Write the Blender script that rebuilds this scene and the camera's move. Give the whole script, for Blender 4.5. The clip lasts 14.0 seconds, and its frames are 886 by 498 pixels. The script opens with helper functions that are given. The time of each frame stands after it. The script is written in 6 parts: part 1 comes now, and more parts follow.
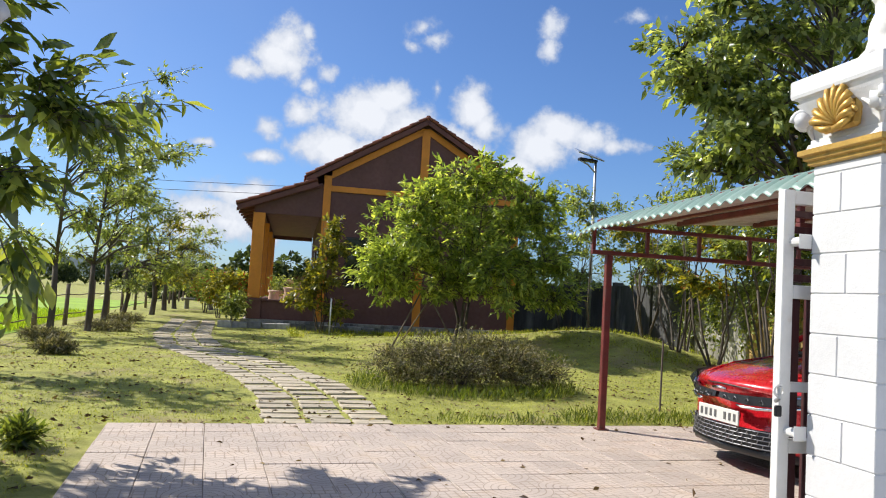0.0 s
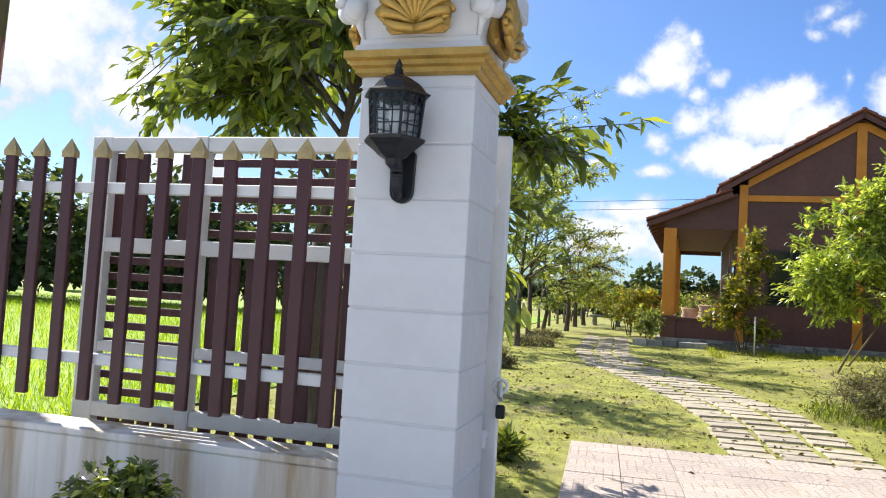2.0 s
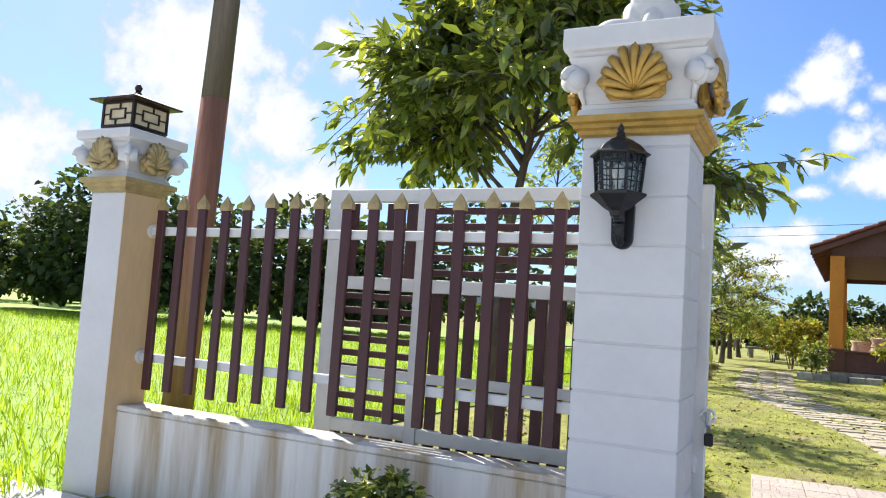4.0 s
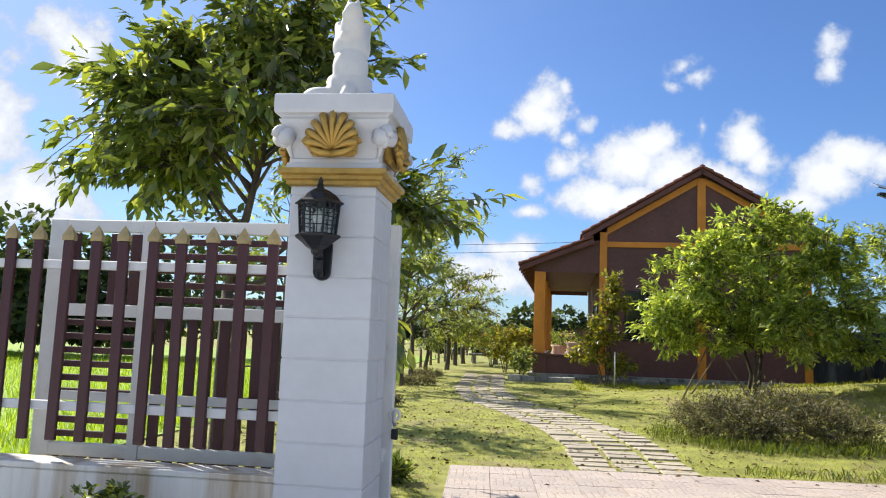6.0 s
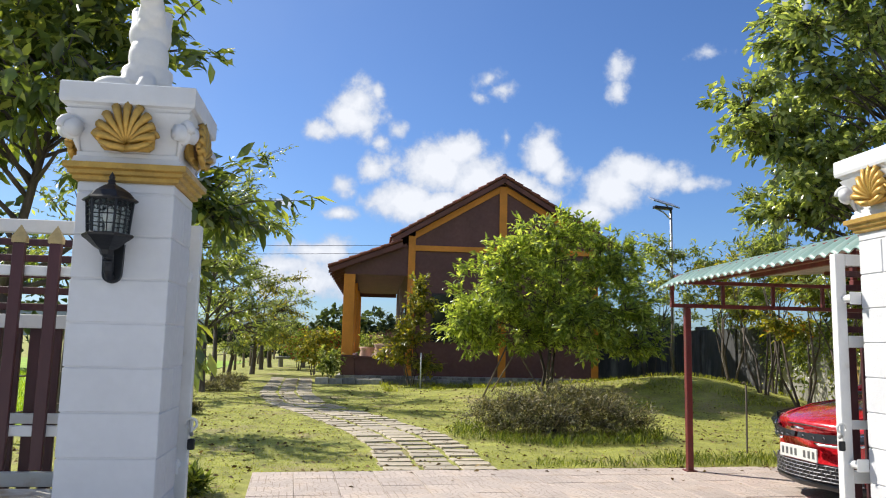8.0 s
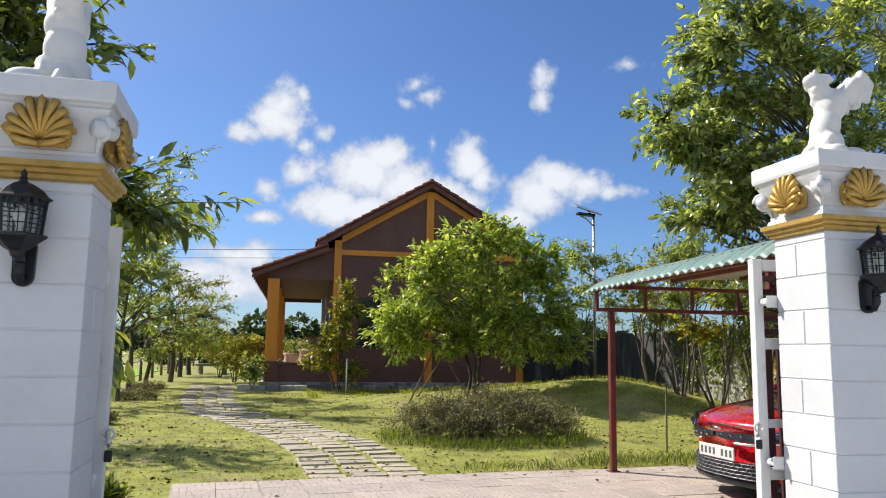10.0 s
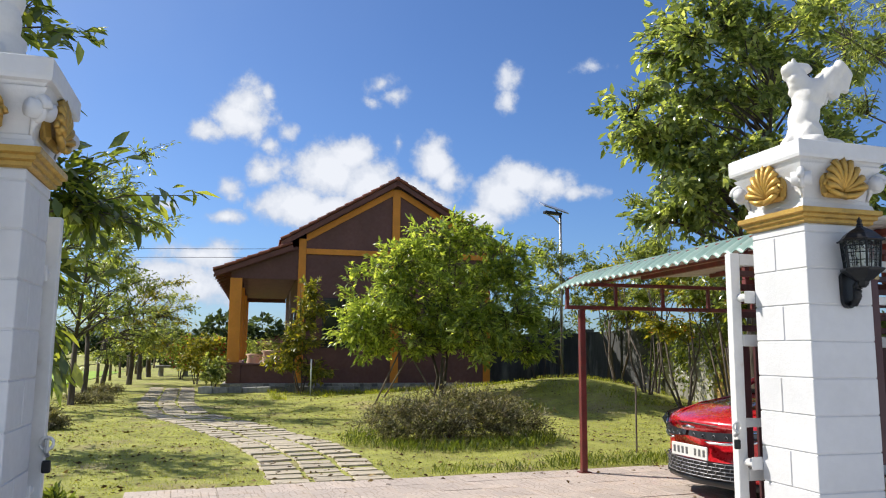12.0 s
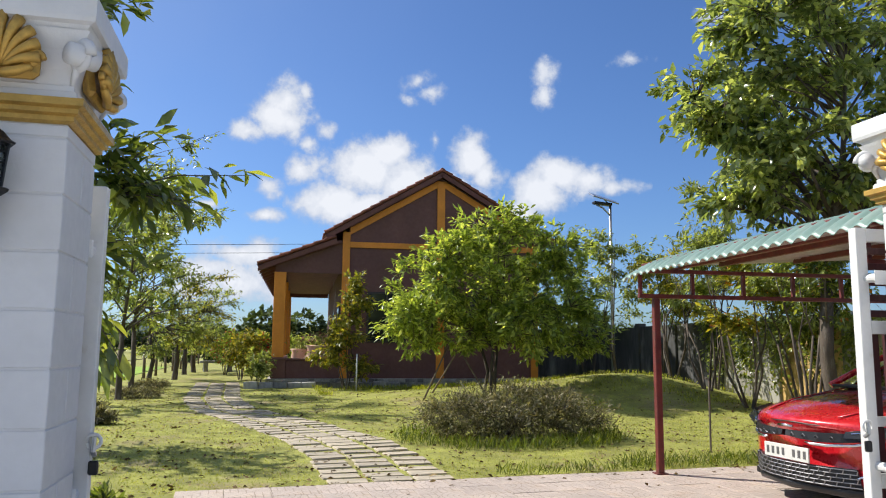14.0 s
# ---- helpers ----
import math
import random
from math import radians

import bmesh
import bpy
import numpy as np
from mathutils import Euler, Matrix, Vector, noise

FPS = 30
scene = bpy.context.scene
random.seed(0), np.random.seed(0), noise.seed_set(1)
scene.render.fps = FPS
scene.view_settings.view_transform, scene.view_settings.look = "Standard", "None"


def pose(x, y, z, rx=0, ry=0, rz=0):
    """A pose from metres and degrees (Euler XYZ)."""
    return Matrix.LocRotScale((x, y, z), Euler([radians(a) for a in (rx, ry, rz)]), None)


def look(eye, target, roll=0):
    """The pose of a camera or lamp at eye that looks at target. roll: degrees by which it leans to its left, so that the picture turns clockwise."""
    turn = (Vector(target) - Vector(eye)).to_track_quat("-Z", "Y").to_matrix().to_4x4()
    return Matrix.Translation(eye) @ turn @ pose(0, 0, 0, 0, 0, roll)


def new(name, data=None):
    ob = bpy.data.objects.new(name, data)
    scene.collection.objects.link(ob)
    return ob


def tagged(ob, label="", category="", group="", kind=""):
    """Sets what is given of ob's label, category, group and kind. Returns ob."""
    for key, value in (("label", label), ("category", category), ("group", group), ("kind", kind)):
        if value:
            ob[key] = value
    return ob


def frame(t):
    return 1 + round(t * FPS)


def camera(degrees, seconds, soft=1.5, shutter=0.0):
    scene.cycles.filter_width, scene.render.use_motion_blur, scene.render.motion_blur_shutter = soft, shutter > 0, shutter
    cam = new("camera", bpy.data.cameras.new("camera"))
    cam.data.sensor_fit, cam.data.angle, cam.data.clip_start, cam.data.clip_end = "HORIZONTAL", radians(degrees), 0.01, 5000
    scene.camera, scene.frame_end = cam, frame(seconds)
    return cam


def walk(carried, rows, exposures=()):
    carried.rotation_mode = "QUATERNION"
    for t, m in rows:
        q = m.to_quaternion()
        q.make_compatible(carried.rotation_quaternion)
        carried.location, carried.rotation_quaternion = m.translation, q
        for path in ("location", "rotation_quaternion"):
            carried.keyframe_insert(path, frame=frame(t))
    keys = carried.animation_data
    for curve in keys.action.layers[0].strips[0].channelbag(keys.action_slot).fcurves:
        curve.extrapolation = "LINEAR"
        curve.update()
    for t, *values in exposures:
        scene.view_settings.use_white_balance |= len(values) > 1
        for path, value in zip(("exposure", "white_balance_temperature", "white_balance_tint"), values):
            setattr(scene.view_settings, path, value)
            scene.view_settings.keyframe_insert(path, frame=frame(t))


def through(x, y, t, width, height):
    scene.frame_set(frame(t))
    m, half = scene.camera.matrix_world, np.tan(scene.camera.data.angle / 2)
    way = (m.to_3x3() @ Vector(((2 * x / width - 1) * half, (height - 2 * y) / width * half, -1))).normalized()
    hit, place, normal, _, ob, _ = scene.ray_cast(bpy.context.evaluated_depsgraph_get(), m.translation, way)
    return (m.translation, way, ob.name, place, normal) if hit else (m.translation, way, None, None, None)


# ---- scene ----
cam = camera(61.2, 14.0, soft=1.1)
PATH = [
    (0, (0.087, 0.319, 1.24), (0.555, 2.259, 1.368), 3.4),
    (0.5, (-0.082, 0.415, 1.205), (0.157, 2.397, 1.335), 2.9),
    (1, (-0.195, 0.479, 1.206), (-0.14, 2.474, 1.335), 3.0),
    (1.5, (-0.318, 0.601, 1.244), (-0.499, 2.589, 1.367), 3.2),
    (2, (-0.451, 0.57, 1.246), (-0.996, 2.491, 1.356), 3.3),
    (2.5, (-0.606, 0.528, 1.256), (-1.502, 2.313, 1.359), 3.5),
    (2.7, (-0.685, 0.473, 1.266), (-1.654, 2.219, 1.379), 3.1),
    (4.8, (-0.561, -0.172, 1.258), (-1.246, 1.696, 1.467), 3.0),
    (5, (-0.517, -0.219, 1.282), (-1.126, 1.674, 1.498), 2.5),
    (5.5, (-0.352, -0.454, 1.278), (-0.772, 1.488, 1.502), 2.4),
    (6, (-0.305, -0.531, 1.306), (-0.543, 1.442, 1.536), 2.1),
    (6.5, (-0.29, -0.551, 1.316), (-0.366, 1.434, 1.551), 2.0),
    (7, (-0.291, -0.551, 1.317), (-0.226, 1.433, 1.557), 1.8),
    (7.5, (-0.291, -0.557, 1.317), (-0.113, 1.42, 1.562), 1.5),
    (8, (-0.281, -0.558, 1.315), (-0.018, 1.409, 1.565), 1.3),
    (8.5, (-0.282, -0.56, 1.319), (0.046, 1.396, 1.573), 1.1),
    (9, (-0.276, -0.559, 1.319), (0.104, 1.387, 1.578), 1.0),
    (11.5, (-0.377, -0.343, 1.294), (0.152, 1.567, 1.564), 0.6),
    (12, (-0.266, -0.273, 1.304), (0.279, 1.632, 1.572), 0.5),
    (12.5, (-0.253, -0.178, 1.286), (0.299, 1.726, 1.552), 0.5),
    (13, (-0.369, -0.033, 1.271), (0.178, 1.872, 1.537), 0.5),
    (13.5, (-0.422, 0.097, 1.252), (0.087, 2.014, 1.514), 0.5),
    (14, (-0.375, 0.3, 1.256), (0.074, 2.232, 1.514), 0.5),
]
walk(cam, [(t, look(eye, target, roll)) for t, eye, target, roll in PATH],
     [(0.0, 0.62), (1.0, 0.72), (1.5, 0.84), (2.5, 1.06), (4.8, 0.94), (5.5, 0.86), (6.5, 0.76), (7.5, 0.69), (9.0, 0.62), (14.0, 0.60)])


# ---- world, sun ----
SUN_AZ, SUN_EL = -52.0, 42.0     # degrees from +y, clockwise; degrees up
world = bpy.data.worlds.new("sky")
scene.world = world
world.use_nodes = True
wn, wl = world.node_tree.nodes, world.node_tree.links
wn.clear()
w_out = wn.new("ShaderNodeOutputWorld")
w_bg = wn.new("ShaderNodeBackground")
sky = wn.new("ShaderNodeTexSky")
sky.sky_type = "NISHITA"
sky.sun_disc = False
sky.sun_elevation = radians(SUN_EL)
sky.sun_rotation = radians(SUN_AZ)
sky.air_density, sky.dust_density, sky.ozone_density = 1.0, 0.6, 2.2
w_bg.inputs["Strength"].default_value = 0.12
w_co = wn.new("ShaderNodeTexCoord")


def wmath(op, a, b=None, c=None):
    n = wn.new("ShaderNodeMath")
    n.operation = op
    for i, v in enumerate((a, b, c)):
        if v is None:
            continue
        if isinstance(v, (int, float)):
            n.inputs[i].default_value = v
        else:
            wl.new(v, n.inputs[i])
    return n.outputs[0]


def wdot(vec, out):
    n = wn.new("ShaderNodeVectorMath")
    n.operation = "DOT_PRODUCT"
    wl.new(out, n.inputs[0])
    n.inputs[1].default_value = vec
    return n.outputs["Value"]


# cumulus heaps: azimuth, elevation, half width, half height in degrees, density
CLOUDS_AHEAD = [
    (0.9, 18.1, 1.7, 1.7, 1.0), (0.4, 16.7, 2.1, 1.6, 1.0), (-2.0, 15.7, 1.5, 0.9, 0.9), (2.2, 18.9, 0.7, 0.8, 0.8), (2.6, 15.1, 0.7, 0.9, 0.7), (2.0, 13.2, 1.3, 1.2, 0.8),
    (3.7, 16.0, 1.0, 0.7, 0.6), (-0.3, 11.8, 1.0, 0.9, 0.75), (-0.4, 9.6, 1.4, 0.5, 0.75), (-4.6, 10.2, 1.1, 0.4, 0.7),
]
CLOUDS_OVER_ROOF = [
    (6.8, 13.4, 2.7, 2.3, 1.2), (4.7, 10.6, 2.7, 1.7, 1.2), (8.5, 14.7, 2.1, 1.6, 1.1), (10.1, 12.6, 2.5, 2.1, 1.05), (7.3, 10.4, 3.3, 1.3, 1.2), (15.2, 14.2, 1.7, 1.9, 1.0),
    (16.3, 13.1, 1.7, 1.5, 0.85), (13.4, 12.3, 2.1, 1.2, 0.9), (15.4, 11.4, 1.7, 1.2, 0.85), (12.4, 15.7, 0.5, 0.8, 0.65),
]
CLOUDS_EAST = [
    (22.1, 13.0, 2.5, 1.4, 1.15), (20.4, 11.6, 2.2, 1.9, 1.2), (24.2, 12.6, 2.1, 1.2, 1.0), (19.3, 10.3, 1.9, 1.2, 1.0), (26.5, 11.9, 1.7, 0.7, 0.75), (10.9, 20.0, 1.2, 0.9, 0.75),
    (11.8, 19.2, 1.6, 0.7, 0.65), (10.2, 18.6, 1.2, 0.5, 0.55), (20.9, 20.5, 1.0, 1.5, 0.75), (20.9, 18.9, 0.8, 1.2, 0.75), (27.5, 21.1, 1.5, 0.5, 0.5), (32.8, 23.6, 1.5, 0.8, 0.6),
]
CLOUDS_BESIDE = [
    (-1.9, 6.7, 3.1, 1.1, 1.05), (-4.3, 5.5, 2.8, 1.2, 1.0), (-2.6, 4.6, 5.0, 1.6, 1.0), (-45.5, 16.2, 6.2, 5.0, 1.15), (-39.5, 12.2, 3.6, 3.4, 1.0), (-36.5, 8.4, 5.2, 2.4, 1.0),
    (-34.0, 18.8, 2.8, 3.0, 0.9), (-59.0, 8.0, 7.0, 5.0, 0.95), (-28.0, 15.5, 2.6, 2.6, 0.7),
]
# big heaps out of view, added to strengthen the fill light
CLOUDS_UNSEEN_FILL = [
    (-70.0, 20.0, 9.0, 5.0, 1.0), (-95.0, 12.0, 12.0, 5.0, 1.0),
    (60.0, 12.0, 6.0, 3.0, 1.0), (95.0, 20.0, 14.0, 8.0, 1.1), (140.0, 18.0, 16.0, 8.0, 1.1), (-140.0, 24.0, 16.0, 9.0, 1.1), (180.0, 35.0, 20.0, 10.0, 1.1),
    (110.0, 45.0, 18.0, 10.0, 1.1), (-110.0, 40.0, 16.0, 10.0, 1.1), (165.0, 12.0, 16.0, 6.0, 1.1), (-165.0, 60.0, 20.0, 14.0, 1.1), (-80.0, 30.0, 14.0, 8.0, 1.1), (30.0, 62.0, 16.0, 9.0, 1.0),
]
w_dir = w_co.outputs["Generated"]
w_noise = wn.new("ShaderNodeTexNoise")
w_noise.inputs["Scale"].default_value = 26.0
w_noise.inputs["Detail"].default_value = 9.0
w_noise.inputs["Roughness"].default_value = 0.60
wl.new(w_dir, w_noise.inputs["Vector"])
w_big = wn.new("ShaderNodeTexNoise")
w_big.inputs["Scale"].default_value = 9.0
w_big.inputs["Detail"].default_value = 3.0
wl.new(w_dir, w_big.inputs["Vector"])
heap = None
for az, el, ha, he, dense in CLOUDS_AHEAD + CLOUDS_OVER_ROOF + CLOUDS_EAST + CLOUDS_BESIDE + CLOUDS_UNSEEN_FILL:
    a, e = radians(az), radians(el)
    ha, he = ha * 1.15, he * 1.15
    right = (math.cos(a), -math.sin(a), 0.0)
    upw = (-math.sin(a) * math.sin(e), -math.cos(a) * math.sin(e), math.cos(e))
    fwd = (math.sin(a) * math.cos(e), math.cos(a) * math.cos(e), math.sin(e))
    u = wmath("DIVIDE", wdot(right, w_dir), math.sin(radians(ha)))
    v = wmath("DIVIDE", wdot(upw, w_dir), math.sin(radians(he)))
    r2 = wmath("ADD", wmath("MULTIPLY", u, u), wmath("MULTIPLY", v, v))
    front = wmath("GREATER_THAN", wdot(fwd, w_dir), 0.5)
    m = wmath("MULTIPLY", wmath("MULTIPLY", wmath("MAXIMUM", wmath("SUBTRACT", 1.25, wmath("SQRT", r2)), 0.0), dense), front)
    heap = m if heap is None else wmath("MAXIMUM", heap, m)
edge = wmath("ADD", heap, wmath("MULTIPLY", wmath("SUBTRACT", w_noise.outputs["Fac"], 0.50), 2.0))
edge = wmath("MULTIPLY", edge, wmath("GREATER_THAN", heap, 0.005))
w_ramp = wn.new("ShaderNodeMapRange")
w_ramp.interpolation_type = "SMOOTHSTEP"
w_ramp.inputs["From Min"].default_value = 0.18
w_ramp.inputs["From Max"].default_value = 0.82
wl.new(edge, w_ramp.inputs["Value"])
# thin haze towards the horizon and round the sun
w_sun = wdot((math.sin(radians(SUN_AZ)) * math.cos(radians(SUN_EL)), math.cos(radians(SUN_AZ)) * math.cos(radians(SUN_EL)), math.sin(radians(SUN_EL))), w_dir)
veil = wmath("MULTIPLY", wmath("POWER", wmath("MAXIMUM", w_sun, 0.0), 5.5), wmath("ADD", 0.25, wmath("MULTIPLY", w_big.outputs["Fac"], 1.0)))
w_all = wmath("MINIMUM", wmath("ADD", wmath("MULTIPLY", w_ramp.outputs[0], 0.97), wmath("MULTIPLY", veil, 0.75)), 1.0)
w_tone = wn.new("ShaderNodeMix")
w_tone.data_type = "RGBA"
w_tone.inputs[6].default_value = (2.7, 3.1, 3.9, 1)
w_tone.inputs[7].default_value = (4.8, 4.95, 5.3, 1)
w_den = wn.new("ShaderNodeMapRange")
w_den.inputs["From Min"].default_value = 0.35
w_den.inputs["From Max"].default_value = 1.1
wl.new(edge, w_den.inputs["Value"])
wl.new(w_den.outputs[0], w_tone.inputs[0])
w_mix = wn.new("ShaderNodeMix")
w_mix.data_type = "RGBA"
w_sky = wn.new("ShaderNodeMix")
w_sky.data_type = "RGBA"
w_sky.blend_type = "MULTIPLY"
w_sky.inputs[0].default_value = 1.0
wl.new(sky.outputs["Color"], w_sky.inputs[6])
w_sky.inputs[7].default_value = (0.385, 0.52, 0.74, 1)
wl.new(w_sky.outputs[2], w_mix.inputs[6])
wl.new(w_tone.outputs[2], w_mix.inputs[7])
wl.new(w_all, w_mix.inputs[0])
wl.new(w_mix.outputs[2], w_bg.inputs["Color"])
wl.new(w_bg.outputs[0], w_out.inputs["Surface"])

sun = new("sun", bpy.data.lights.new("sun", "SUN"))
sun.data.energy = 4.4
sun.data.angle = radians(0.6)
sun.data.color = (1.0, 0.95, 0.87)
_s = Vector((math.sin(radians(SUN_AZ)) * math.cos(radians(SUN_EL)), math.cos(radians(SUN_AZ)) * math.cos(radians(SUN_EL)), math.sin(radians(SUN_EL))))
sun.matrix_world = look(_s * 60, (0, 0, 0))


# ---- materials ----
def material(name, base, rough=0.7, metal=0.0, vary=0.12, scale=6.0, bump=0.0, bump_scale=60.0, spot=None, spot_scale=3.0, spot_at=(0.55, 0.75), island=0.0, coat=0.0, spec=0.5, stretch=(1, 1, 1), each=0.0):
    """A weathered surface: base colour varied at two scales, stains of a second colour, fine relief."""
    mat = bpy.data.materials.new(name)
    mat.use_nodes = True
    nt = mat.node_tree
    n, l = nt.nodes, nt.links
    p = n["Principled BSDF"]
    p.inputs["Roughness"].default_value = rough
    p.inputs["Metallic"].default_value = metal
    p.inputs["Coat Weight"].default_value = coat
    p.inputs["Coat Roughness"].default_value = 0.06
    p.inputs["Specular IOR Level"].default_value = spec
    co = n.new("ShaderNodeTexCoord")
    mp = n.new("ShaderNodeMapping")
    mp.inputs["Scale"].default_value = stretch
    l.new(co.outputs["Object"], mp.inputs["Vector"])

    def tex(s, d=4.0, r=0.55):
        t = n.new("ShaderNodeTexNoise")
        t.inputs["Scale"].default_value = s
        t.inputs["Detail"].default_value = d
        t.inputs["Roughness"].default_value = r
        l.new(mp.outputs[0], t.inputs["Vector"])
        return t.outputs["Fac"]

    def mix(fac, a, b, kind="MIX"):
        m = n.new("ShaderNodeMix")
        m.data_type = "RGBA"
        m.blend_type = kind
        if isinstance(fac, float):
            m.inputs[0].default_value = fac
        else:
            l.new(fac, m.inputs[0])
        for i, v in ((6, a), (7, b)):
            if isinstance(v, tuple):
                m.inputs[i].default_value = (*v[:3], 1)
            else:
                l.new(v, m.inputs[i])
        return m.outputs[2]

    def ranged(fac, lo, hi, a=0.0, b=1.0):
        m = n.new("ShaderNodeMapRange")
        for k, v in (("From Min", lo), ("From Max", hi), ("To Min", a), ("To Max", b)):
            m.inputs[k].default_value = v
        l.new(fac, m.inputs["Value"])
        return m.outputs[0]

    big, fine = tex(scale), tex(scale * 9)
    dark = tuple(c * (1 - 2 * vary) for c in base)
    light = tuple(min(1, c * (1 + 1.2 * vary)) for c in base)
    col = mix(ranged(big, 0.3, 0.7), dark, light)
    col = mix(ranged(fine, 0.35, 0.75, 0.0, min(0.9, vary * 2.5)), col, tuple(c * 0.62 for c in base))
    if spot:
        col = mix(ranged(tex(spot_scale, 6.0, 0.62), *spot_at), col, spot)
    if island or each:
        src = n.new("ShaderNodeNewGeometry").outputs["Random Per Island"] if island else n.new("ShaderNodeObjectInfo").outputs["Random"]
        amount = island or each
        col = mix(1.0, col, mix(src, (1 - amount,) * 3, (1 + amount * 0.6, 1 + amount * 0.55, 1 + amount * 0.4)), "MULTIPLY")
    l.new(col, p.inputs["Base Color"])
    l.new(ranged(fine, 0.3, 0.7, max(0.0, rough - 0.1), min(1.0, rough + 0.1)), p.inputs["Roughness"])
    if bump:
        b = n.new("ShaderNodeBump")
        b.inputs["Strength"].default_value = bump
        b.inputs["Distance"].default_value = 0.02
        l.new(tex(bump_scale, 5.0, 0.6), b.inputs["Height"])
        l.new(b.outputs[0], p.inputs["Normal"])
    return mat


def leaf_material(name, base, tip, through=0.35, rough=0.42, gloss=0.5):
    """Foliage: each leaf its own tone, lit through from behind."""
    mat = bpy.data.materials.new(name)
    mat.use_nodes = True
    n, l = mat.node_tree.nodes, mat.node_tree.links
    p = n["Principled BSDF"]
    geo = n.new("ShaderNodeNewGeometry")
    ramp = n.new("ShaderNodeValToRGB")
    ramp.color_ramp.elements[0].color = (*[c * 0.55 for c in base], 1)
    ramp.color_ramp.elements[1].color = (*tip, 1)
    mid = ramp.color_ramp.elements.new(0.6)
    mid.color = (*base, 1)
    l.new(geo.outputs["Random Per Island"], ramp.inputs[0])
    l.new(ramp.outputs[0], p.inputs["Base Color"])
    p.inputs["Roughness"].default_value = rough
    p.inputs["Specular IOR Level"].default_value = gloss
    tr = n.new("ShaderNodeBsdfTranslucent")
    bright = n.new("ShaderNodeMix")
    bright.data_type = "RGBA"
    bright.blend_type = "MULTIPLY"
    bright.inputs[0].default_value = 1.0
    l.new(ramp.outputs[0], bright.inputs[6])
    bright.inputs[7].default_value = (1.9, 1.75, 0.6, 1)
    l.new(bright.outputs[2], tr.inputs["Color"])
    ms = n.new("ShaderNodeMixShader")
    ms.inputs[0].default_value = through
    l.new(p.outputs[0], ms.inputs[1])
    l.new(tr.outputs[0], ms.inputs[2])
    l.new(ms.outputs[0], n["Material Output"].inputs["Surface"])
    return mat


WHITE = material("white_paint", (0.615, 0.615, 0.62), 0.55, vary=0.035, scale=2.5, bump=0.12, bump_scale=45, spot=(0.62, 0.58, 0.50), spot_scale=2.2, spot_at=(0.60, 0.86))
WALLWHITE = material("stained_white_render", (0.74, 0.71, 0.65), 0.75, vary=0.05, scale=2.0, bump=0.2, bump_scale=40, spot=(0.40, 0.30, 0.18), spot_scale=1.7, spot_at=(0.43, 0.64), stretch=(2.6, 2.6, 0.22))
GOLD = material("gold_paint", (0.54, 0.33, 0.075), 0.42, 0.5, vary=0.12, scale=12, bump=0.15, bump_scale=70, spot=(0.28, 0.17, 0.05), spot_scale=16, spot_at=(0.55, 0.8))
GOLDDULL = material("dull_gold_paint", (0.46, 0.35, 0.16), 0.5, 0.25, vary=0.15, scale=12, bump=0.15)
MAROON = material("maroon_gate_paint", (0.066, 0.016, 0.019), 0.42, vary=0.14, scale=5, bump=0.08, bump_scale=80, spot=(0.13, 0.05, 0.04), spot_scale=7, stretch=(1, 1, 0.2))
GATEWHITE = material("white_gate_steel", (0.70, 0.69, 0.67), 0.42, vary=0.04, scale=6, spot=(0.5, 0.42, 0.33), spot_scale=7, spot_at=(0.62, 0.85))
BLACKIRON = material("black_cast_iron", (0.012, 0.013, 0.016), 0.4, 0.3, vary=0.2, scale=20, bump=0.1)
REDSTEEL = material("red_oxide_steel", (0.165, 0.030, 0.026), 0.48, vary=0.2, scale=6, bump=0.08, spot=(0.10, 0.04, 0.03), spot_scale=9)
HOUSEBROWN = material("brown_house_render", (0.150, 0.068, 0.062), 0.75, vary=0.10, scale=1.2, bump=0.12, bump_scale=30)
HOUSEBEAM = material("orange_house_trim", (0.74, 0.27, 0.030), 0.6, vary=0.08, scale=2.0, bump=0.08)
TILE = material("clay_roof_tile", (0.25, 0.078, 0.050), 0.7, vary=0.2, scale=4, bump=0.2, each=0.25)
SOFFIT = material("dark_soffit_board", (0.15, 0.055, 0.045), 0.7, vary=0.12, scale=3)
STONE = material("grey_plinth_stone", (0.33, 0.33, 0.34), 0.8, vary=0.22, scale=7, bump=0.4, bump_scale=18, each=0.6)
MORTAR = material("plinth_mortar", (0.36, 0.35, 0.33), 0.9, vary=0.15, scale=9, bump=0.3)
CONCRETE = material("mossy_concrete_wall", (0.42, 0.40, 0.35), 0.88, vary=0.16, scale=1.4, bump=0.3, bump_scale=22, spot=(0.050, 0.052, 0.038), spot_scale=1.1, spot_at=(0.50, 0.68), stretch=(1, 1, 0.35))
OCHREWALL = material("ochre_wall_paint", (0.55, 0.36, 0.13), 0.8, vary=0.12, scale=2, bump=0.2, spot=(0.10, 0.08, 0.04), spot_scale=2.4, spot_at=(0.5, 0.7))
BARK = material("grey_brown_bark", (0.10, 0.078, 0.060), 0.9, vary=0.25, scale=9, bump=0.6, bump_scale=30, spot=(0.21, 0.19, 0.165), spot_scale=6, stretch=(1, 1, 0.3))
# mould and moss, with deep tree shade also put into the base colour
DARKWALL = material("mossy_shaded_wall", (0.075, 0.076, 0.075), 0.9, vary=0.25, scale=1.2, bump=0.3, bump_scale=20, spot=(0.24, 0.24, 0.225), spot_scale=1.6, spot_at=(0.55, 0.75), stretch=(1, 1, 0.3))
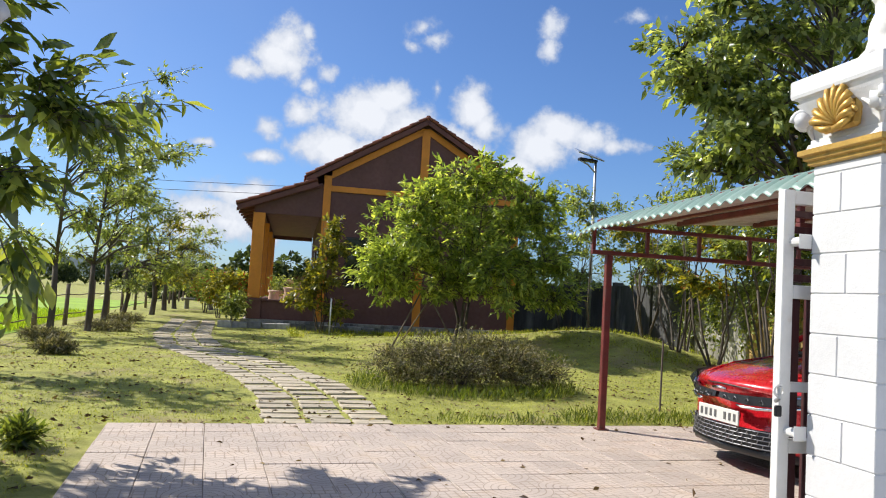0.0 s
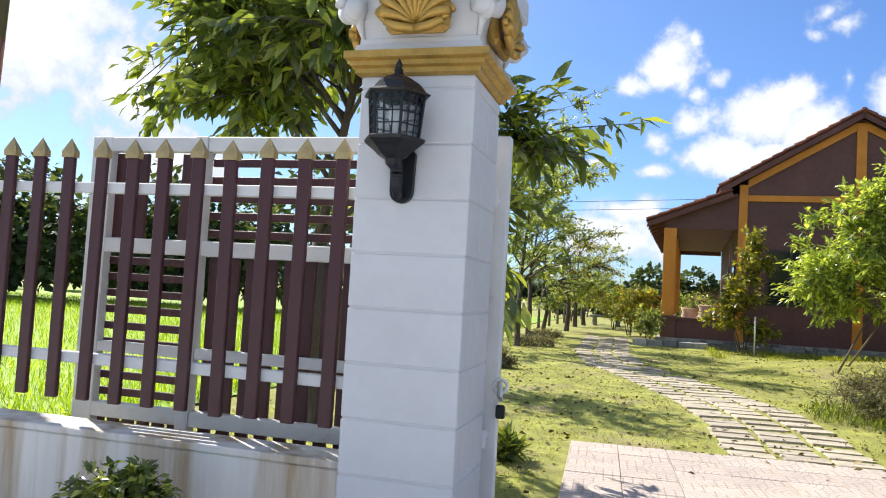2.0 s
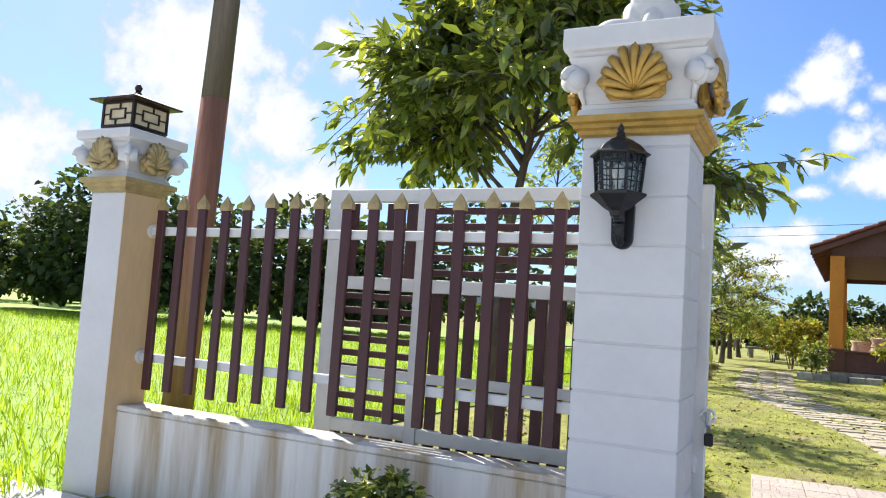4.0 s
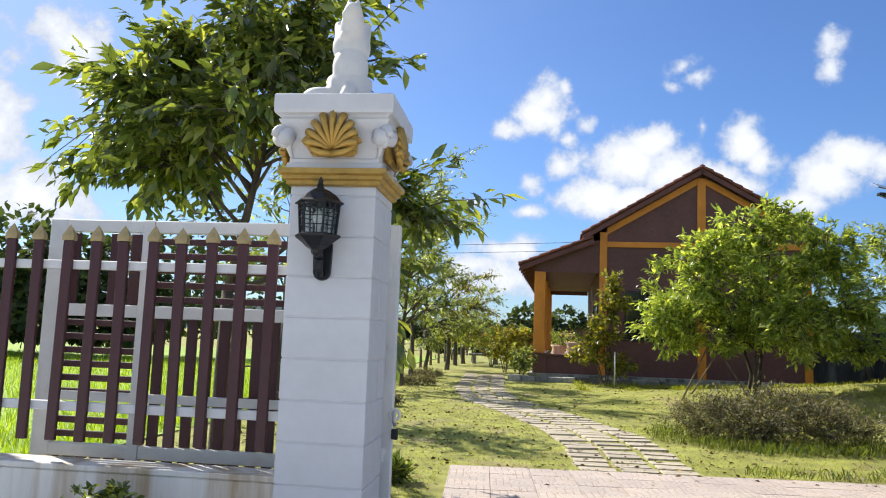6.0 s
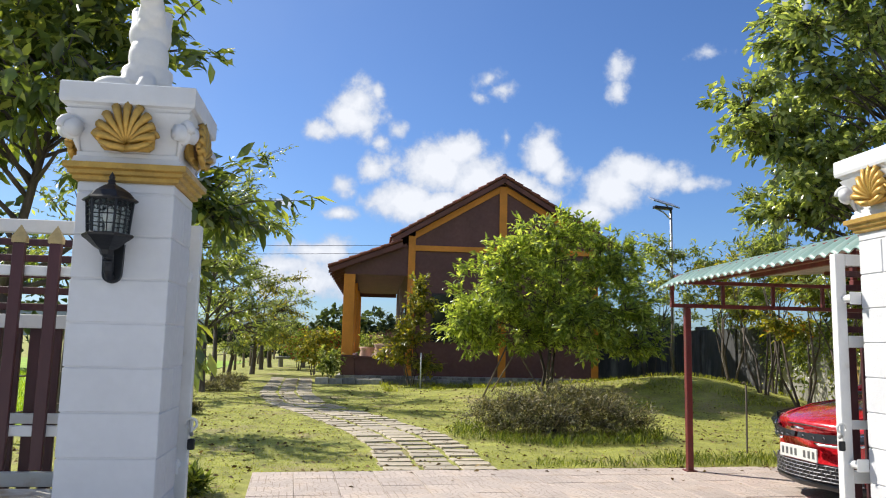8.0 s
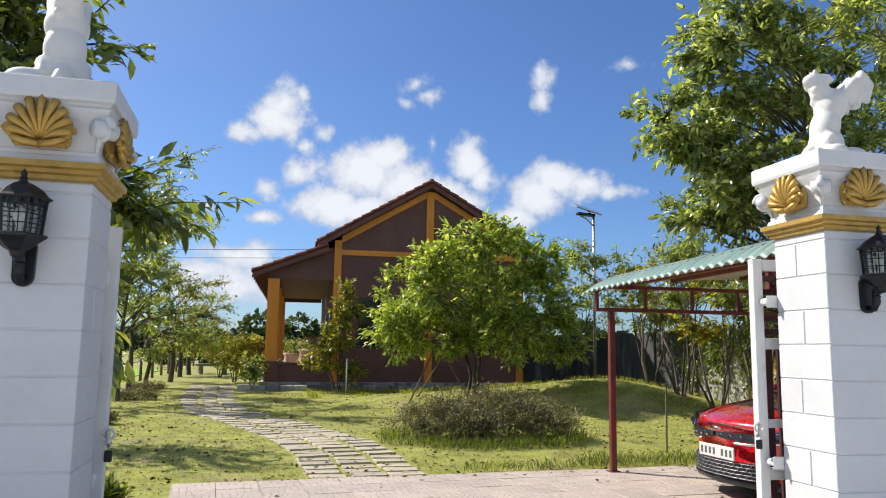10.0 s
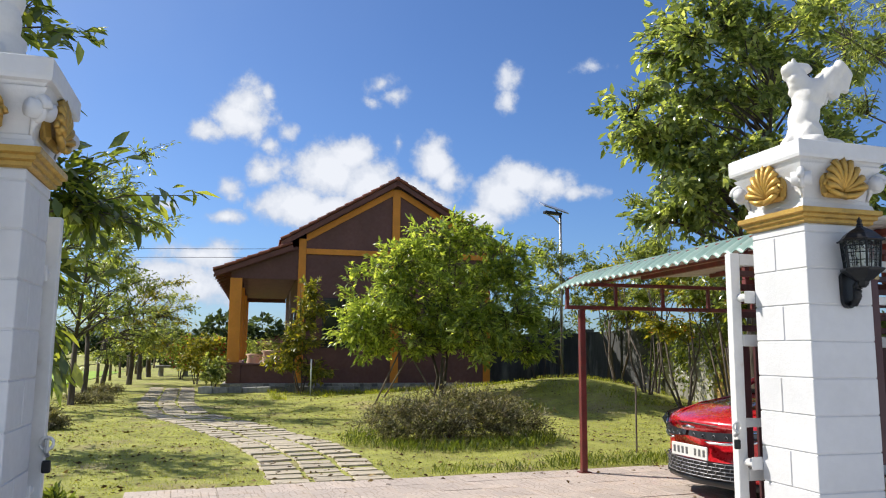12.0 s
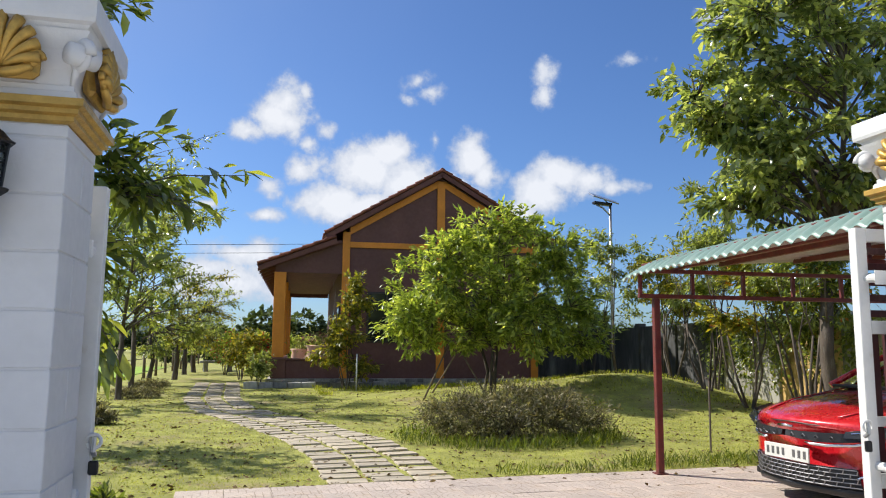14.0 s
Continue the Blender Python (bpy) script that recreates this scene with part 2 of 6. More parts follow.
# white render with warm bounced light put into its colour, plus blotches
BOUNCETINT = material("bounce_tinted_render", (0.66, 0.46, 0.25), 0.75, vary=0.08, scale=1.6, bump=0.15, bump_scale=40, spot=(0.42, 0.29, 0.15), spot_scale=1.5, spot_at=(0.55, 0.85), stretch=(1.6, 1.6, 0.5))
WOODPOLE = material("weathered_wood_pole", (0.33, 0.145, 0.095), 0.85, vary=0.2, scale=4, bump=0.4, bump_scale=40, spot=(0.20, 0.17, 0.15), spot_scale=2, stretch=(3, 3, 0.2))
POLETOP = material("grey_pole", (0.16, 0.13, 0.115), 0.85, vary=0.2, scale=4, bump=0.3, stretch=(3, 3, 0.2))
POSTWOOD = material("old_fence_wood", (0.20, 0.15, 0.11), 0.9, vary=0.25, scale=7, bump=0.5, stretch=(2, 2, 0.3))
SLAB = material("sandstone_path_slab", (0.50, 0.43, 0.325), 0.85, vary=0.18, scale=4, bump=0.35, bump_scale=25, spot=(0.30, 0.27, 0.16), spot_scale=3.5, spot_at=(0.55, 0.8), each=0.18)
GALV = material("galvanised_steel", (0.50, 0.51, 0.52), 0.42, 0.8, vary=0.1, scale=8)
GREENROOF = material("green_corrugated_sheet", (0.195, 0.30, 0.26), 0.45, 0.1, vary=0.12, scale=3, spot=(0.32, 0.38, 0.34), spot_scale=5, spot_at=(0.5, 0.85), stretch=(0.4, 2, 1))
SHEETUNDER = material("grey_sheet_underside", (0.55, 0.53, 0.50), 0.6, 0.1, vary=0.1, scale=4)
STATUE = material("white_painted_plaster", (0.66, 0.64, 0.61), 0.6, vary=0.04, scale=9, bump=0.12, spot=(0.58, 0.52, 0.42), spot_scale=6, spot_at=(0.6, 0.85))

LEAF_MAIN = leaf_material("bright_green_leaf", (0.215, 0.295, 0.082), (0.54, 0.60, 0.20), 0.54, 0.32, 0.7)
LEAF_DARK = leaf_material("dark_glossy_leaf", (0.115, 0.160, 0.048), (0.38, 0.42, 0.11), 0.48, 0.24, 1.0)
LEAF_BIG = leaf_material("olive_glossy_leaf", (0.185, 0.245, 0.115), (0.48, 0.53, 0.27), 0.54, 0.20, 1.0)
LEAF_GREY = leaf_material("grey_green_leaf", (0.18, 0.235, 0.085), (0.42, 0.47, 0.18), 0.48, 0.36, 0.7)
LEAF_YELLOW = leaf_material("yellow_green_leaf", (0.18, 0.20, 0.036), (0.44, 0.38, 0.06), 0.45)
LEAF_SHRUB = leaf_material("dusty_shrub_leaf", (0.150, 0.150, 0.085), (0.38, 0.34, 0.23), 0.25, 0.7, 0.2)
LEAF_FAR = leaf_material("far_tree_leaf", (0.060, 0.090, 0.045), (0.13, 0.17, 0.075), 0.3, 0.7, 0.2)
LEAF_RED = leaf_material("red_flower", (0.50, 0.045, 0.05), (0.75, 0.16, 0.10), 0.3)
LEAF_ORANGE = leaf_material("orange_leaf", (0.55, 0.19, 0.02), (0.70, 0.35, 0.04), 0.35)
LEAF_DRY = leaf_material("fallen_dry_leaf", (0.11, 0.068, 0.030), (0.34, 0.25, 0.11), 0.1, 0.7, 0.2)
GRASSBLADE = leaf_material("lawn_grass_blade", (0.23, 0.275, 0.038), (0.46, 0.47, 0.075), 0.4, 0.6, 0.2)
LONGGRASS = leaf_material("long_grass_blade", (0.105, 0.150, 0.028), (0.26, 0.30, 0.06), 0.4, 0.5, 0.3)
RICEBLADE = leaf_material("rice_blade", (0.22, 0.34, 0.030), (0.40, 0.50, 0.055), 0.5, 0.5, 0.3)


def ground_material():
    mat = material("mossy_lawn", (0.34, 0.345, 0.068), 0.92, vary=0.24, scale=2.4, bump=1.0, bump_scale=45, spot=(0.31, 0.24, 0.13), spot_scale=0.9, spot_at=(0.54, 0.72))
    return mat


LAWN = ground_material()
RICE = material("rice_field", (0.27, 0.42, 0.022), 0.85, vary=0.15, scale=0.6, bump=0.7, bump_scale=14)
# out of view; paleness raised to bounce sunlight onto the post fronts
DIRT = material("road_dirt", (0.64, 0.62, 0.59), 0.95, vary=0.15, scale=1.5, bump=0.4, bump_scale=30)
PAVER = material("pink_beige_paver", (0.53, 0.445, 0.385), 0.78, vary=0.09, scale=3.0, bump=0.15, bump_scale=70, spot=(0.40, 0.28, 0.17), spot_scale=1.1, spot_at=(0.56, 0.76), each=0.10)


def paver_relief(mat):
    """The moulded pattern of the pavers: fans of grooves from two corners, a square grid between."""
    n, l = mat.node_tree.nodes, mat.node_tree.links
    p = n["Principled BSDF"]
    co = n.new("ShaderNodeTexCoord")
    sep = n.new("ShaderNodeSeparateXYZ")
    l.new(co.outputs["Object"], sep.inputs[0])

    def calc(op, a, b=None):
        m = n.new("ShaderNodeMath")
        m.operation = op
        for i, v in enumerate((a, b)):
            if v is None:
                continue
            if isinstance(v, (int, float)):
                m.inputs[i].default_value = v
            else:
                l.new(v, m.inputs[i])
        return m.outputs[0]

    def far(cx, cy):
        dx, dy = calc("SUBTRACT", sep.outputs[0], cx), calc("SUBTRACT", sep.outputs[1], cy)
        return calc("SQRT", calc("ADD", calc("MULTIPLY", dx, dx), calc("MULTIPLY", dy, dy)))

    def groove(v, pitch):
        f = calc("FRACT", calc("ADD", calc("DIVIDE", v, pitch), 40.25))
        return calc("LESS_THAN", f, 0.15)
    d = calc("MINIMUM", far(-0.2, -0.2), far(0.2, 0.2))
    fan = calc("LESS_THAN", d, 0.24)
    rings = groove(d, 0.048)
    grid = calc("MAXIMUM", groove(sep.outputs[0], 0.066), groove(sep.outputs[1], 0.066))
    cut = calc("ADD", calc("MULTIPLY", fan, rings), calc("MULTIPLY", calc("SUBTRACT", 1.0, fan), grid))
    b = n.new("ShaderNodeBump")
    b.inputs["Strength"].default_value = 0.9
    b.inputs["Distance"].default_value = 0.008
    l.new(calc("SUBTRACT", 1.0, cut), b.inputs["Height"])
    old = p.inputs["Normal"].links
    if old:
        l.new(old[0].from_socket, b.inputs["Normal"])
    l.new(b.outputs[0], p.inputs["Normal"])
    dirt = n.new("ShaderNodeMix")
    dirt.data_type = "RGBA"
    l.new(calc("MULTIPLY", cut, 0.6), dirt.inputs[0])
    l.new(p.inputs["Base Color"].links[0].from_socket, dirt.inputs[6])
    dirt.inputs[7].default_value = (0.23, 0.17, 0.125, 1)
    l.new(dirt.outputs[2], p.inputs["Base Color"])


paver_relief(PAVER)


def glass(name, tint=(0.9, 0.93, 0.92)):
    mat = bpy.data.materials.new(name)
    mat.use_nodes = True
    p = mat.node_tree.nodes["Principled BSDF"]
    p.inputs["Base Color"].default_value = (*tint, 1)
    p.inputs["Transmission Weight"].default_value = 1.0
    p.inputs["Roughness"].default_value = 0.12
    p.inputs["IOR"].default_value = 1.35
    return mat


LANTERNGLASS = glass("lantern_glass")
DARKGLASS = material("dark_tinted_glass", (0.02, 0.022, 0.026), 0.06, vary=0.02, coat=0.5)
FROSTED = material("cream_frosted_glass", (0.72, 0.60, 0.38), 0.4, vary=0.08, scale=8)
CARRED = material("red_car_paint", (0.62, 0.012, 0.022), 0.28, 0.25, vary=0.03, scale=2, coat=1.0)
CARBLACK = material("black_car_plastic", (0.014, 0.014, 0.016), 0.35, vary=0.1, scale=20)
DARKCHROME = material("dark_chrome", (0.10, 0.10, 0.11), 0.3, 0.8, vary=0.05)
CHROME = material("chrome_trim", (0.75, 0.76, 0.78), 0.16, 1.0, vary=0.02)
TYRE = material("tyre_rubber", (0.018, 0.018, 0.018), 0.85, vary=0.2, scale=15)
PLATE = material("plate_white", (0.62, 0.62, 0.58), 0.5, vary=0.03)
INK = material("plate_ink", (0.10, 0.10, 0.10), 0.5, vary=0.02)


# ---- building helpers ----
def mesh_from(bm, name):
    me = bpy.data.meshes.new(name)
    bm.normal_update()
    bm.to_mesh(me)
    bm.free()
    return me


def part(name, bm, mat, parent=None, label="", smooth=False, m=None):
    """Links a bmesh as one mesh object under a thing or a part."""
    me = mesh_from(bm, name) if isinstance(bm, bmesh.types.BMesh) else bm
    if mat is not None and not me.materials:
        me.materials.append(mat)
    if smooth:
        for f in me.polygons:
            f.use_smooth = True
    ob = new(name, me)
    if parent is not None:
        ob.parent = parent
    if m is not None:
        ob.matrix_local = m
    if label:
        ob["label"] = label
    return ob


def thing(name, label, category, m=None, group="", kind=""):
    ob = new(name)
    ob.empty_display_size = 0.1
    if m is not None:
        ob.matrix_world = m
    return tagged(ob, label, category, group, kind)


def box(x0, x1, y0, y1, z0, z1, bevel=0.0, seg=1, bm=None):
    own = bmesh.new()
    bmesh.ops.create_cube(own, size=1.0)
    for v in own.verts:
        v.co = Vector((x0 + (v.co.x + 0.5) * (x1 - x0), y0 + (v.co.y + 0.5) * (y1 - y0), z0 + (v.co.z + 0.5) * (z1 - z0)))
    if bevel:
        bmesh.ops.bevel(own, geom=own.edges[:], offset=bevel, segments=seg, affect="EDGES", profile=0.6)
    if bm is None:
        return own
    return join(bm, own)


def join(bm, other, m=None):
    me = bpy.data.meshes.new("t")
    if m is not None:
        bmesh.ops.transform(other, matrix=m, verts=other.verts)
    other.to_mesh(me)
    other.free()
    bm.from_mesh(me)
    bpy.data.meshes.remove(me)
    return bm


def tube(points, radii, sides=8, caps=True, bm=None):
    """A round bar along points, with a radius at each."""
    bm = bm or bmesh.new()
    rings = []
    pts = [Vector(p) for p in points]
    if isinstance(radii, (int, float)):
        radii = [radii] * len(pts)
    ref = Vector((0.13, 0.31, 0.94))
    for i, p in enumerate(pts):
        d = (pts[min(i + 1, len(pts) - 1)] - pts[max(i - 1, 0)]).normalized()
        s = d.cross(ref)
        if s.length < 0.1:
            s = d.cross(Vector((1, 0, 0)))
        s.normalize()
        u = s.cross(d)
        rings.append([bm.verts.new(p + radii[i] * (math.cos(2 * math.pi * k / sides) * s + math.sin(2 * math.pi * k / sides) * u)) for k in range(sides)])
    for a, b in zip(rings, rings[1:]):
        for k in range(sides):
            bm.faces.new((a[k], a[(k + 1) % sides], b[(k + 1) % sides], b[k]))
    if caps:
        bm.faces.new(rings[0][::-1])
        bm.faces.new(rings[-1])
        bmesh.ops.recalc_face_normals(bm, faces=bm.faces)
    return bm


def lathe(profile, sides=24, bm=None, square=False):
    """A turned body: (radius, height) pairs; square: four-sided with mitred corners."""
    bm = bm or bmesh.new()
    rings = []
    for r, z in profile:
        if square:
            rings.append([bm.verts.new((sx * r, sy * r, z)) for sx, sy in ((-1, -1), (1, -1), (1, 1), (-1, 1))])
        else:
            rings.append([bm.verts.new((r * math.cos(2 * math.pi * k / sides), r * math.sin(2 * math.pi * k / sides), z)) for k in range(sides)])
    for a, b in zip(rings, rings[1:]):
        for k in range(len(a)):
            bm.faces.new((a[k], a[(k + 1) % len(a)], b[(k + 1) % len(a)], b[k]))
    bm.faces.new(rings[0][::-1])
    bm.faces.new(rings[-1])
    return bm


def prism(outline, y0, y1, bm=None):
    """An outline in x and z, drawn out from y0 to y1."""
    bm = bm or bmesh.new()
    a = [bm.verts.new((x, y0, z)) for x, z in outline]
    b = [bm.verts.new((x, y1, z)) for x, z in outline]
    bm.faces.new(a)
    bm.faces.new(b[::-1])
    for i in range(len(a)):
        j = (i + 1) % len(a)
        bm.faces.new((a[j], a[i], b[i], b[j]))
    bmesh.ops.recalc_face_normals(bm, faces=bm.faces)
    return bm


def ground_z(x, y):
    """Height of the garden: flat by the gate, a grassy mound before and beside the house."""
    m = 0.62 * math.exp(-((x - 8.2) / 2.3) ** 2 - ((y - 17.0) / 2.6) ** 2)
    m += 0.26 * math.exp(-((x - 4.6) / 2.6) ** 2 - ((y - 17.6) / 2.2) ** 2)
    m += 0.10 * math.exp(-((x - 2.9) / 2.0) ** 2 - ((y - 10.4) / 1.2) ** 2)
    m += 0.05 * (1 + math.tanh((y - 19.0) / 2))
    k = 0.5 + 0.5 * math.tanh((y - 8.3) * 2)
    return m + k * (0.025 * noise.noise((x * 0.55, y * 0.55, 0.3)) + 0.012 * noise.noise((x * 1.9, y * 1.9, 4.0))) - 0.012


# ---- foliage ----
def leaf_cloud(name, centres, dirs, size, mat, parent=None, width=0.42, seed=1, droop=0.3, label="", spread=0.9, flat=0.7):
    """One mesh of many single leaves, each folded along its midrib."""
    rng = np.random.default_rng(seed)
    n = len(centres)
    c = np.asarray(centres, float)
    d = np.asarray(dirs, float) + rng.normal(0, spread, (n, 3)) * np.array([1, 1, flat])
    d[:, 2] -= droop
    d /= np.linalg.norm(d, axis=1)[:, None] + 1e-9
    s = np.cross(d, rng.normal(0, 1, (n, 3)) * 0.5 + np.array([0, 0, 1.0]))
    s /= np.linalg.norm(s, axis=1)[:, None] + 1e-9
    u = np.cross(s, d)
    L = (size * rng.uniform(0.6, 1.25, n))[:, None]
    W = L * width * 0.5
    bend = L * rng.uniform(0.0, 0.25, n)[:, None]
    v = np.empty((n, 6, 3))
    v[:, 0] = c
    v[:, 1] = c + d * L * 0.45 + s * W + u * W * 0.35
    v[:, 2] = c + d * L * 0.45 - s * W + u * W * 0.35
    v[:, 3] = c + d * L * 0.5
    v[:, 4] = c + d * L - u * bend
    v[:, 5] = c + d * L * 0.78 + s * W * 0.7 - u * bend * 0.3
    faces = np.array([[0, 1, 3], [0, 3, 2], [1, 5, 3], [5, 4, 3], [2, 3, 4]])
    f = (faces[None] + (np.arange(n) * 6)[:, None, None]).reshape(-1, 3)
    me = bpy.data.meshes.new(name)
    me.vertices.add(n * 6)
    me.vertices.foreach_set("co", v.reshape(-1))
    me.loops.add(len(f) * 3)
    me.loops.foreach_set("vertex_index", f.reshape(-1).astype(np.int32))
    me.polygons.add(len(f))
    me.polygons.foreach_set("loop_start", np.arange(0, len(f) * 3, 3, dtype=np.int32))
    me.polygons.foreach_set("loop_total", np.full(len(f), 3, dtype=np.int32))
    me.update()
    me.validate()
    return part(name, me, mat, parent, label)


def crown_points(lobes, count, rng, shell=0.55):
    """Twig ends spread through ellipsoid lobes (x, y, z, rx, ry, rz), more of them towards the outside."""
    vol = np.array([a[3] * a[4] * a[5] for a in lobes]) ** 0.8
    pick = rng.choice(len(lobes), count, p=vol / vol.sum())
    d = rng.normal(0, 1, (count, 3))
    d /= np.linalg.norm(d, axis=1)[:, None]
    r = rng.uniform(shell ** 3, 1, count) ** (1 / 3) * rng.uniform(0.82, 1.1, count)
    lob = np.array(lobes)[pick]
    return lob[:, :3] + d * r[:, None] * lob[:, 3:], d


def tree(name, label, base, trunk, lobes, twigs, per_twig, leaf, mat, bark=BARK, seed=1, radius=0.09, stems=1, droop=0.3, width=0.42, twig_len=0.55, category="tree", limbs=14, extra=None, spread=0.9, shell=0.55, group="", clump=None):
    """A tree or shrub: tapered trunk with limbs reaching into the lobes, thin twigs, and single leaves along the twigs.
    base: foot; trunk: height at which the limbs part; lobes are relative to the foot; clump: how many leafy sprays the twigs gather in, and their reach in metres."""
    rng = np.random.default_rng(seed)
    t = thing(name, label, category, Matrix.Translation(base), group)
    heads = []
    for k in range(stems):
        a = 2 * math.pi * (k + rng.uniform(0, 0.6)) / max(1, stems)
        lean = 0.0 if stems == 1 else rng.uniform(0.15, 0.4)
        top = Vector((math.cos(a) * lean * trunk, math.sin(a) * lean * trunk, trunk * rng.uniform(0.85, 1.1)))
        foot = Vector((math.cos(a) * radius * (0 if stems == 1 else 1.6), math.sin(a) * radius * (0 if stems == 1 else 1.6), -0.08))
        mid = foot.lerp(top, 0.5) + Vector(rng.normal(0, 0.04, 3)) * trunk
        r0 = radius * (1.0 if stems == 1 else 0.62)
        bm = tube([foot, foot.lerp(mid, 0.12) + Vector((0, 0, 0.02)), mid, top], [r0 * 1.35, r0, r0 * 0.82, r0 * 0.66], 8)
        part("trunk" if stems == 1 else "stem", bm, bark, t, smooth=True)
        heads.append((top, r0 * 0.6))
    if clump:
        count, reach = clump
        tips, dt = crown_points(lobes, count, rng, shell)
        own = rng.integers(0, count, twigs)
        off = rng.normal(0, reach, (twigs, 3)) * np.array([1, 1, 0.55]) * rng.uniform(0.6, 1.4, count)[own][:, None]
        ends = tips[own] + off
        d = off / (np.linalg.norm(off, axis=1)[:, None] + 1e-6) + 0.6 * dt[own]
        reach_to = tips[rng.permutation(count)]
        limbs = min(limbs, count)
    else:
        ends, d = crown_points(lobes, twigs, rng, shell)
        reach_to = ends[rng.permutation(twigs)]
    hubs = []
    bm = bmesh.new()
    high = max(a[2] for a in lobes)
    leaders = []
    for head, r in heads:
        sway = Vector(rng.normal(0, 0.07, 3)) * high
        up = Vector((head.x * 1.5, head.y * 1.5, max(head.z + 0.1, high * 0.92)))
        line = [head - Vector((0, 0, 0.02)), head.lerp(up, 0.5) + sway * 0.7, up + sway]
        part("leader", tube(line, [r, r * 0.62, r * 0.2], 6), bark, t, smooth=True)
        leaders.append((line, r))
    for tip in reach_to[:limbs]:
        e = Vector(tip)
        line, r = leaders[int(rng.integers(len(leaders)))]
        z = e.z - rng.uniform(0.35, 0.8) * math.hypot(e.x - line[1].x, e.y - line[1].y)
        f = min(0.9, max(0.0, (z - line[0].z) / max(0.1, line[2].z - line[0].z)))
        head = line[0].lerp(line[1], f * 2) if f < 0.5 else line[1].lerp(line[2], f * 2 - 1)
        r = r * (1 - 0.75 * f) * 0.62
        sag = Vector((0, 0, 0.12 * (e - head).length))
        pts = [head, head.lerp(e, 0.35) + sag + Vector(rng.normal(0, 0.05, 3)), head.lerp(e, 0.7) + sag * 0.7, e]
        part("limb", tube(pts, [r, r * 0.66, r * 0.42, r * 0.2], 6), bark, t, smooth=True)
        hubs += [pts[1], pts[2], pts[2].lerp(e, 0.5)]
    hub_np = np.array([tuple(h) for h in hubs] + [tuple(h[0]) for h in heads])
    cs, ds = [], []
    for i in range(twigs):
        e = ends[i]
        dist = np.linalg.norm(hub_np - e, axis=1)
        h = hub_np[int(dist.argmin())]
        w = e - h
        ln = np.linalg.norm(w)
        if ln > 1e-3 and i % 2 == 0:
            a, b = Vector(h), Vector(e)
            tube([a, a.lerp(b, 0.5) + Vector((0, 0, 0.06 * ln)), b], [radius * 0.11, radius * 0.08, radius * 0.035], 3, caps=False, bm=bm)
        w = w / (ln + 1e-6)
        w = w * 0.6 + d[i] * 0.5
        for k in range(per_twig):
            f = rng.uniform(0, 1)
            cs.append(e - w * twig_len * (1 - f) + rng.normal(0, 0.11, 3) * twig_len)
            ds.append(w)
    part("fine_branching", bm, bark, t, smooth=True)["kind"] = "stuff"
    leaf_cloud("crown", cs, ds, leaf, mat, t, width, seed, droop, spread=spread)
    if extra:
        emat, share, esize, elabel, ename = extra
        k = max(1, int(len(cs) * share))
        idx = rng.choice(len(cs), k, replace=False)
        leaf_cloud(ename, np.array(cs)[idx] + rng.normal(0, 0.04, (k, 3)), np.array(ds)[idx], esize, emat, t, 0.7, seed + 7, droop, elabel)["kind"] = "stuff"
    return t


# ---- ground ----
def grid_sheet(name, x0, x1, y0, y1, nx, ny, fn, mat):
    bm = bmesh.new()
    rows = []
    for j in range(ny + 1):
        y = y0 + (y1 - y0) * j / ny
        rows.append([bm.verts.new((x0 + (x1 - x0) * i / nx, y, fn(x0 + (x1 - x0) * i / nx, y))) for i in range(nx + 1)])
    for a, b in zip(rows, rows[1:]):
        for i in range(nx):
            bm.faces.new((a[i], a[i + 1], b[i + 1], b[i]))
    return part(name, bm, mat, smooth=True)


def spaced(lo, hi, near0, near1, fine, grow=1.35):
    """Coordinates that are close together between near0 and near1 and widen outwards."""
    v = list(np.arange(near0, near1 + fine * 0.5, fine))
    s, x = fine, near1
    while x < hi:
        s *= grow
        x = min(hi, x + s)
        v.append(x)
    s, x = fine, near0
    while x > lo:
        s *= grow
        x = max(lo, x - s)
        v.insert(0, x)
    return v


def build_ground():
    xs, ys = spaced(-1500, 1500, -6, 15, 0.3), spaced(-200, 2500, 2, 30, 0.3)
    bm = bmesh.new()
    rows = []
    for y in ys:
        row = []
        for x in xs:
            z = ground_z(x, y)
            # a shallow ditch between the garden and the rice field
            z -= 0.11 * (1 - math.tanh((x + 5.6) * 1.5))
            row.append(bm.verts.new((x, y, z - (0.03 if y < 7.3 and -1.2 < x < 9.0 else 0.0))))
        rows.append(row)
    for a, b in zip(rows, rows[1:]):
        for i in range(len(xs) - 1):
            bm.faces.new((a[i], a[i + 1], b[i + 1], b[i]))
    ob = part("ground", bm, LAWN, smooth=True)
    return tagged(ob, "mossy yellow-green lawn with bare earth patches and fallen leaves", "ground", kind="structure")


build_ground()
field = grid_sheet("field", -160, -4.75, -12, 46, 60, 40, lambda x, y: -0.02 + 0.03 * noise.noise((x * 0.2, y * 0.2, 2.0)), RICE)
tagged(field, "flat bright green rice field beyond the fence", "field", kind="structure")
road = part("road", box(-30, 30, -14, 3.26, -0.12, -0.004), DIRT)
tagged(road, "unseen road in front of the gate, made pale to bounce light", "road", kind="structure")


# ---- paved forecourt ----
PAVE_ROT = 3.6
PAVE_M = pose(-1.096, 7.31, 0.0, 0, 0, PAVE_ROT)


